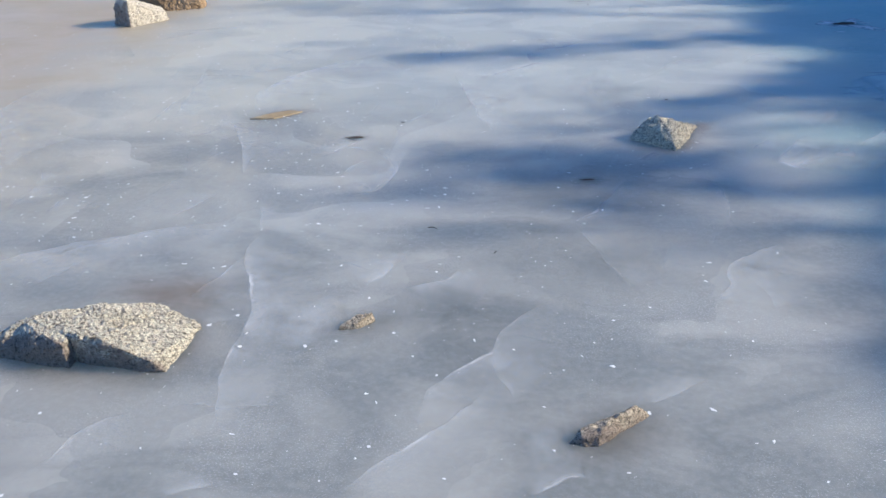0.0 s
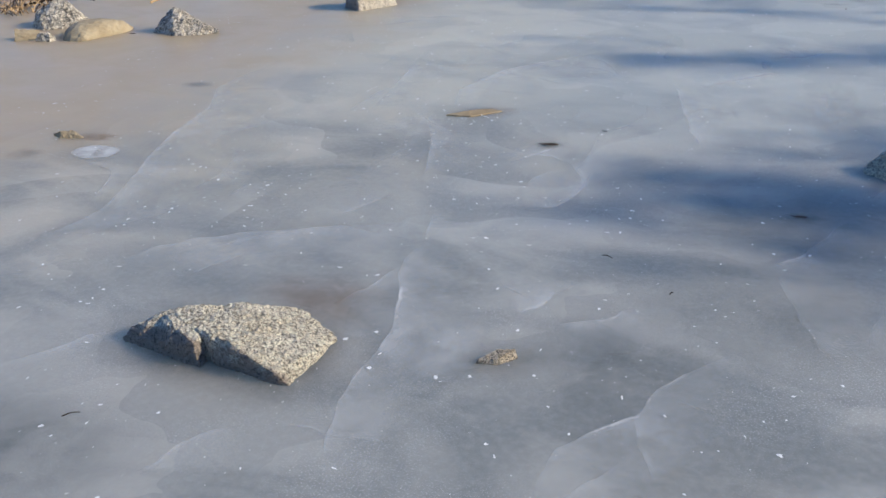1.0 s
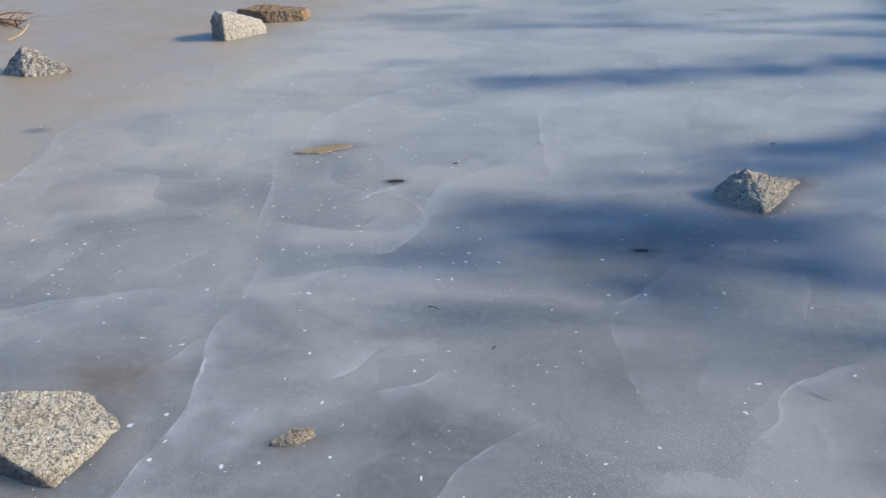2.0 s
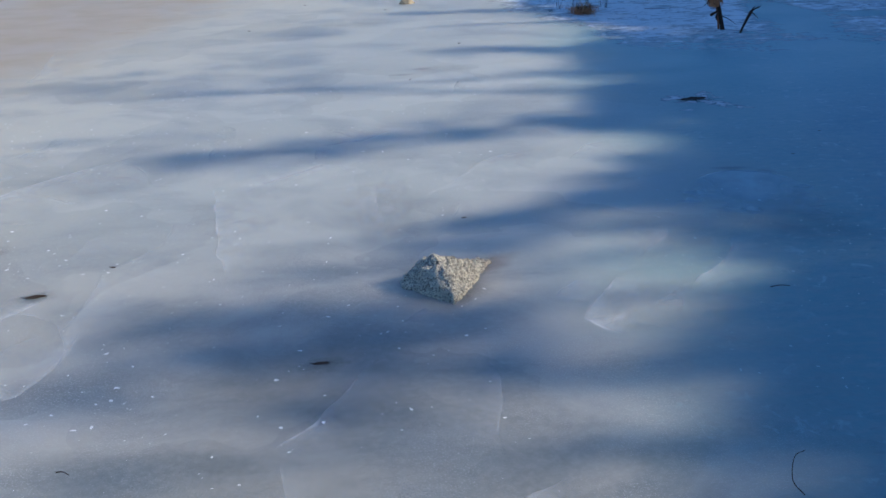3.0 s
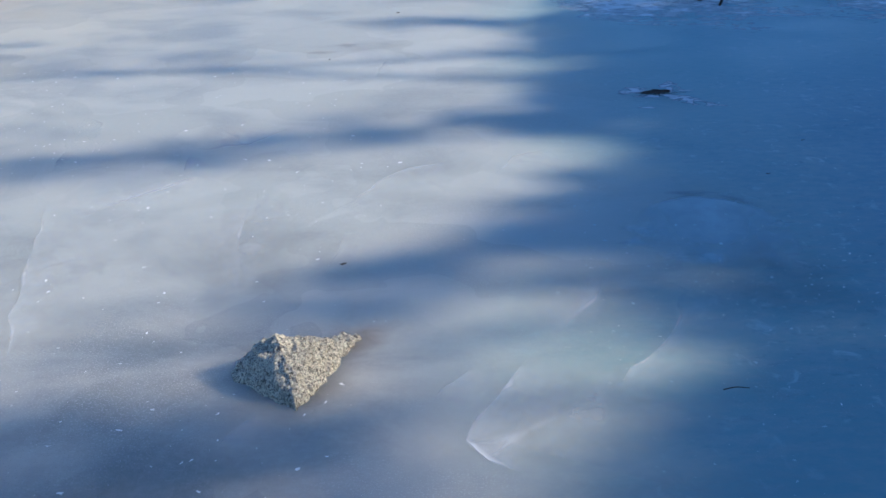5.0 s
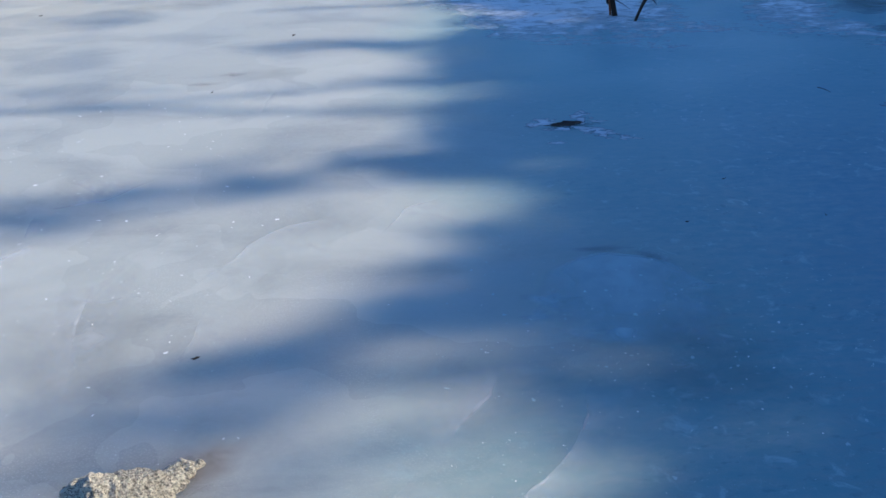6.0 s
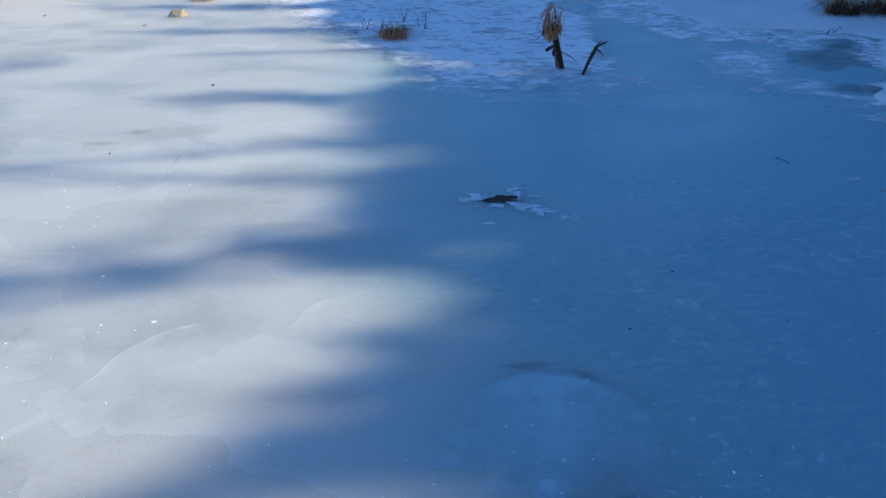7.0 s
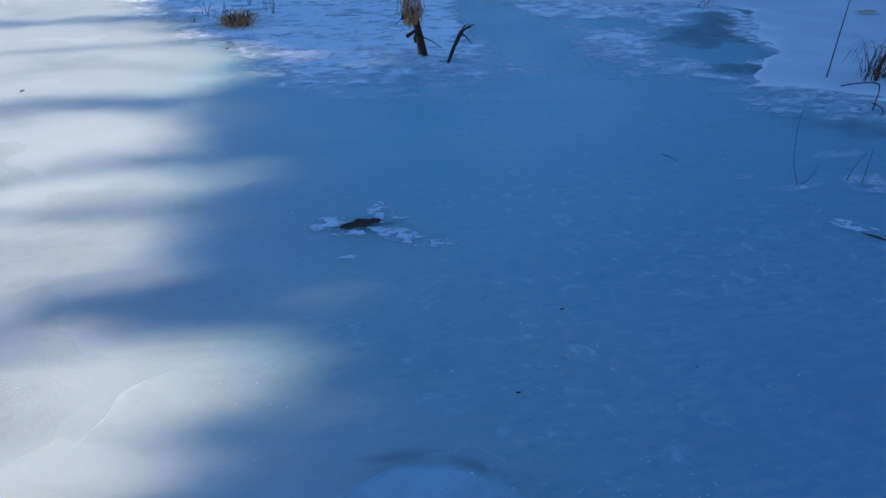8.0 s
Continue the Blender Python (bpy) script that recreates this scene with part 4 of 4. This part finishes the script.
def sedge_tuft(x, y, seed, size=1.0, label="low brown sedge tuft in frosted ice", mat=None):
    root = holder("sedge_tuft", x, y, max(0.0, ground_z(x, y)))
    rng = np.random.default_rng(seed)
    blades("matted_leaves", root, rng, int(130 * size), 0.095 * size, 0.065 * size, 0.15 * size, mat or CATTAIL, 0.0040, 1.2)
    blades("straw_leaves", root, rng, int(30 * size), 0.06 * size, 0.12 * size, 0.10 * size, STRAW, 0.003, 1.0)
    blades("dark_leaves", root, rng, int(18 * size), 0.08 * size, 0.10 * size, 0.11 * size, DARK_STEM, 0.003, 1.0)
    for k in range(int(9 * size)):
        a, q = rng.uniform(0, 2 * math.pi), 0.10 * size
        foot = Vector((q * math.cos(a), 0.6 * q * math.sin(a), -0.01))
        top = foot + Vector((rng.normal(0, 0.03), rng.normal(0, 0.03), 0.13 * size * rng.uniform(0.6, 1)))
        stick("folded_blade", root, [foot, foot.lerp(top, 0.6), top, top.lerp(foot, 0.35) + Vector((rng.normal(0.05, 0.03), 0, -0.02))], 0.0035, 0.002, CATTAIL if k % 3 else DARK_STEM, 4)
    return tagged(root, label, "grass", "sedge tufts")


def sprig(x, y, seed, height=0.12, count=4, material=None, label="few dark dry grass blades poking out of frost"):
    root = holder("grass_sprig", x, y, max(0.0, ground_z(x, y)))
    blades("blades", root, np.random.default_rng(seed), count, 0.025, height, 0.05, material or DARK_STEM, 0.0028, 0.9)
    return tagged(root, label, "grass", "grass sprigs")


cattail_clump()
bent_stalk()
sedge_tuft(0.98, 8.26, 11, 1.05)
sedge_tuft(4.86, 8.57, 12, 1.5, "dark brown sedge tuft standing in snow", DARK_SEDGE)
sedge_tuft(5.20, 8.54, 13, 1.6, "dark brown sedge tuft standing in snow", DARK_SEDGE)
sedge_tuft(1.0, 12.3, 14, 1.2)
for i, (x, y, h) in enumerate(((0.68, 8.42, 0.06), (0.78, 8.55, 0.11), (0.90, 8.40, 0.14), (1.22, 8.62, 0.13), (1.27, 8.55, 0.14), (1.12, 8.9, 0.13), (4.46, 8.06, 0.06), (4.56, 8.1, 0.06), (3.55, 9.6, 0.06), (3.7, 10.0, 0.1), (2.2, 10.3, 0.1), (3.9, 10.05, 0.12))):
    sprig(x, y, 40 + i, h, 3 + i % 3)

pole = holder("thin_reed", 4.17, 6.05, max(0.0, ground_z(4.17, 6.05)))
stick("reed", pole, [(0, 0, -0.02), (0.035, 0.01, 0.2), (0.085, 0.03, 0.45)], 0.0036, 0.0024, DARK_STEM)
tagged(pole, "thin dark reed leaning out of the ice edge", "reed")

weed = holder("weed_clump", 4.40, 5.97, ground_z(4.40, 5.97))
rng = np.random.default_rng(21)
stick("thick_stem", weed, [(0.02, -0.02, -0.02), (0.09, 0, 0.16), (0.2, 0.03, 0.36)], 0.009, 0.006, RED_STEM)
stick("thick_stem", weed, [(0.05, 0.02, -0.02), (0.10, 0.02, 0.14), (0.24, 0.04, 0.26)], 0.007, 0.005, RED_STEM)
blades("fine_stems", weed, rng, 22, 0.10, 0.24, 0.14, DARK_STEM, 0.003, 0.8)
blades("red_stems", weed, rng, 12, 0.12, 0.24, 0.14, RED_STEM, 0.0035, 0.7, (0.1, 0, 0))
tagged(weed, "tangled reddish-brown weed stalks at the snow edge", "weed")

arch = holder("bent_reed", 4.06, 5.53, max(0.0, ground_z(4.06, 5.53)))
stick("reed", arch, [(-0.16, 0.05, 0.135), (-0.08, 0.03, 0.15), (0.02, 0.01, 0.15), (0.045, 0.0, 0.12), (0.03, 0.0, 0.0), (0.03, 0.0, -0.03)], 0.0034, 0.003, DARK_STEM)
stick("reed", arch, [(0.02, 0.0, 0.045), (0.05, -0.02, 0.03), (0.06, -0.04, 0.015), (0.02, -0.08, 0.0), (-0.17, -0.165, -0.012)], 0.0034, 0.0024, DARK_STEM)
tagged(arch, "dark reed bent over and frozen into the ice", "reed")

for x, y, lines in ((3.09, 4.72, (((0, 0, -0.01), (-0.03, 0.02, 0.10), (-0.035, 0.03, 0.24), (-0.02, 0.04, 0.33)), ((0, 0, 0), (0.07, 0.03, 0.01), (0.15, 0.08, 0.05)))),
                    (3.37, 4.67, (((0, 0, -0.01), (0.02, 0.01, 0.07), (0.05, 0.03, 0.15)), ((-0.05, 0.04, 0), (-0.01, 0.05, 0.06), (0.05, 0.06, 0.12)))),
                    (0.42, 0.74, (((0, 0, 0.003), (-0.01, 0.06, 0.006), (0.03, 0.16, 0.006), (0.07, 0.19, 0.005)),))):
    twig = holder("thin_twig", x, y)
    for line in lines:
        stick("stem", twig, line, 0.0016, 0.0009, DARK_STEM, 5)
    tagged(twig, "hair-thin dry stem frozen into the ice", "twig", "thin twigs")

brush = holder("dry_brush", -7.35, 4.42)
rng = np.random.default_rng(31)
blades("stems", brush, rng, 40, 0.22, 0.10, 0.22, STRAW, 0.006, 1.0)
blades("dark_stems", brush, rng, 22, 0.25, 0.14, 0.25, DARK_STEM, 0.006, 1.0)
stick("branch", brush, [(0.1, 0.2, 0.02), (0.2, 0.26, 0.12), (0.32, 0.34, 0.05)], 0.012, 0.006, DARK_STEM)
for points in (((-0.6, -0.05, 0.03), (-0.3, 0.10, 0.06), (0.05, 0.30, 0.03)), ((-0.1, 0.05, 0.03), (0.15, 0.35, 0.08), (0.30, 0.75, 0.04)), ((-0.2, 0.3, 0.03), (0.1, 0.4, 0.05), (0.35, 0.42, 0.02))):
    stick("branch", brush, points, 0.012, 0.006, DARK_STEM)
tagged(brush, "tangle of dry brown brush at the sandy shore", "brush")

brush = holder("dry_brush", -7.05, 5.45)
rng = np.random.default_rng(33)
blades("stems", brush, rng, 30, 0.20, 0.07, 0.30, STRAW, 0.006, 1.0)
blades("dark_stems", brush, rng, 34, 0.25, 0.09, 0.32, DARK_STEM, 0.007, 1.0)
for points in (((-0.4, -0.1, 0.02), (-0.05, 0.0, 0.07), (0.30, 0.12, 0.03)), ((-0.1, -0.15, 0.02), (0.1, 0.1, 0.10), (0.22, 0.3, 0.06)), ((0.0, 0.1, 0.04), (0.2, -0.05, 0.05), (0.42, -0.12, 0.01))):
    stick("branch", brush, points, 0.011, 0.005, RED_STEM)
tagged(brush, "tangle of dry brown brush at the sandy shore", "brush")

pale = holder("pale_stick", -6.39, 4.99, 0.008)
stick("stem", pale, [(-0.05, -0.09, 0.0), (0.02, 0.0, 0.03), (0.03, 0.12, 0.09)], 0.010, 0.005, STRAW)
tagged(pale, "short bleached straw-coloured stick on sandy ice", "stick")


# ---- leaves, scraps and sticks on the ice ----
def dead_leaf(name, x, y, length, width, turn, seed, label, arch=0.25, material=None):
    """A curled leaf: a ribbed blade with a stalk."""
    rng = np.random.default_rng(seed)
    root = holder(name, x, y, 0.003)
    root.rotation_euler[2] = radians(turn)
    verts, faces = [], []
    for i, u in enumerate(np.linspace(-0.5, 0.5, 9)):
        w = width * 0.5 * max(0.06, math.cos(u * math.pi)) ** 0.5 * rng.uniform(0.6, 1.2)
        for j, q in enumerate((-1, -0.5, 0, 0.5, 1)):
            verts.append((u * length, q * w, length * arch * (0.12 * q * q + 0.25 * (0.25 - u * u)) + rng.uniform(0, 0.012) * length))
    for i in range(8):
        for j in range(4):
            a = i * 5 + j
            faces.append((a, a + 1, a + 6, a + 5))
    leaf = raw("blade", verts, faces, material or DEAD_LEAF, root)
    thick = leaf.modifiers.new("thickness", "SOLIDIFY")
    thick.thickness = 0.0015
    stick("stalk", root, [(-0.48 * length, 0, 0.004), (-0.7 * length, 0.05 * length, 0.006)], 0.0016, 0.001, DEAD_LEAF, 4)
    return tagged(root, label, "leaf")


dead_leaf("dead_leaf", 1.18, 4.78, 0.17, 0.075, 12, 1, "dark curled leaf frozen in with frost round it", 0.12)
dead_leaf("dead_leaf", -0.905, 1.505, 0.055, 0.022, 5, 2, "dark leaf sunk in grey ice")
dead_leaf("dead_leaf", -2.08, 2.10, 0.08, 0.030, 10, 3, "dark leaf sunk in grey ice")
dead_leaf("dead_leaf", 5.44, 7.35, 0.15, 0.08, 0, 4, "yellow-brown leaf lying on the snow", 0.25, STRAW).location.z = ground_z(5.44, 7.35) + 0.012
dead_leaf("dead_leaf", 3.06, 4.18, 0.09, 0.018, -60, 5, "dark narrow leaf in a lump of frost")
for i, (x, y, s) in enumerate(((-1.86, 2.367, 0.022), (-0.384, 2.795, 0.024), (-0.28, 6.936, 0.035), (0.865, 7.6, 0.032), (1.392, 3.561, 0.014), (1.69, 3.97, 0.014),
                               (-1.0, 8.9, 0.035), (-0.68, 5.62, 0.02), (1.95, 3.55, 0.008), (4.03, 5.55, 0.02), (-5.81, 3.80, 0.05), (-2.25, 7.9, 0.03), (-1.9, 9.4, 0.04))):
    dead_leaf("leaf_scrap", x, y, s, s * 0.6, 37 * i, 60 + i, "tiny dark scrap of leaf on the ice")
for x, y, length, turn in ((-1.565, 0.943, 0.045, -20), (0.776, 1.962, 0.075, 3), (2.695, 5.147, 0.10, -72), (-2.83, -0.485, 0.05, 40), (1.75, 8.36, 0.26, -18), (-1.30, 0.72, 0.018, 60)):
    twig = holder("stick", x, y, 0.006)
    d = Vector((math.cos(radians(turn)), math.sin(radians(turn)), 0)) * length * 0.5
    stick("stem", twig, [-d, Vector((0, 0.004, 0.003)), d], 0.0020, 0.0013, DARK_STEM, 5)
    tagged(twig, "thin dark stick lying on the ice", "stick", "sticks on the ice")
for x, y, rx, ry, turn in ((1.06, 4.83, 0.09, 0.055, 30), (1.30, 4.80, 0.07, 0.03, 10), (1.30, 4.66, 0.12, 0.06, -30), (1.18, 4.72, 0.12, 0.035, 0), (1.37, 4.57, 0.09, 0.04, -20), (1.28, 4.90, 0.05, 0.09, -20), (1.08, 4.52, 0.045, 0.02, 0),
                           (2.10, 6.93, 0.09, 0.05, 0), (2.03, 7.10, 0.14, 0.07, 0), (1.90, 7.2, 0.10, 0.16, 10)):
    stain("frost_rim", x, y, rx, ry, turn, RIM, 1.0, 0.8, True)
stain("frost_rim", 3.05, 4.29, 0.09, 0.055, -55, RIM, 1.0, 0.5, True)
stain("frost_rim", 3.08, 4.70, 0.09, 0.03, 0, RIM, 0.8, 0.6, True)
stain("frost_rim", 2.92, 4.86, 0.05, 0.03, 10, RIM, 0.6, 0.6, True)
stain("frost_rim", 3.42, 4.66, 0.12, 0.11, 10, RIM, 0.7, 0.6, True)
stain("frost_rim", 3.5, 5.0, 0.2, 0.06, 5, RIM, 0.5, 0.6)


# ---- frost chips and bubbles, too many to count ----
def chips(name, count, place, low, high, material, label, seed, lift=0.0036):
    rng = np.random.default_rng(seed)
    verts, faces = [], []
    while len(faces) < count:
        x, y = place(rng)
        s = low + (high - low) * rng.uniform() ** 4
        turn, b, k = rng.uniform(0, math.pi), len(verts), int(rng.integers(6, 10))
        thin = rng.uniform(0.25, 0.85)
        for j in range(k):
            a = 2 * math.pi * j / k
            q = s * rng.uniform(0.25, 1.0)
            u, w = q * math.cos(a), q * thin * math.sin(a)
            verts.append((x + u * math.cos(turn) - w * math.sin(turn), y + u * math.sin(turn) + w * math.cos(turn), lift + rng.uniform(0, 0.08) * s))
        faces.append(tuple(range(b, b + k)))
    return tagged(raw(name, verts, faces, material), label, "frost", kind="stuff")


def open_ice(rng):
    while True:
        x, y = rng.uniform(-5.4, -0.2), rng.uniform(-0.9, 5.5)
        if rng.uniform() < 0.15 + 0.85 * max(0, noise.noise((x * 1.1, y * 1.1, 4)) + 0.25) * (0.25 if x < -4.4 + 0.25 * max(0, 3 - y) * (y < 1.5) else 1.2 if x < -2.2 else 0.8 if x < -1.5 else 0.2) * min(1.0, max(0.12, (y + 0.2) / 1.4)):
            return x, y


def near_boulder(rng):
    return rng.normal(-1.0, 0.25), rng.normal(1.65, 0.22)


def near_pebble(rng):
    return rng.normal(-1.35, 0.18), rng.normal(0.25, 0.16)


chips("frost_chips", 3600, open_ice, 0.0028, 0.015, WHITE_CHIP, "tiny white frost chips scattered on the ice", 1)
chips("frost_chips", 45, near_boulder, 0.002, 0.007, WHITE_CHIP, "tiny white frost slivers on grey ice", 2)
chips("frost_chips", 55, near_pebble, 0.002, 0.007, WHITE_CHIP, "tiny white frost crumbs on grey ice", 3)
chips("frost_chips", 70, lambda rng: (rng.uniform(-0.9, 1.0), rng.uniform(1.6, 5.5)), 0.0015, 0.005, WHITE_CHIP, "few white frost crumbs on the ice", 5)
chips("frost_chips", 160, lambda rng: (rng.normal(0.75, 0.28), rng.normal(2.35, 0.35)), 0.002, 0.008, WHITE_CHIP, "white frost grains on half-shaded ice", 6)
chips("bubble_blots", 950, lambda rng: (0.35 + 3.2 * rng.uniform() ** 1.2, rng.uniform(1.2, 5.2)), 0.003, 0.013, PALE_BUBBLE, "pale bubbles and frost grains in blue ice", 4, 0.0035)
chips("frost_chips", 70, lambda rng: (rng.normal(1.15, 0.3), rng.normal(2.7, 0.2)), 0.002, 0.010, WHITE_CHIP, "white frost grains round a milky dome of ice", 8)
chips("bubble_blots", 160, lambda rng: (rng.normal(1.05, 0.32), rng.normal(2.85, 0.25)), 0.004, 0.013, PALE_BUBBLE, "pale bubbles round a milky dome of ice", 9, 0.0034)
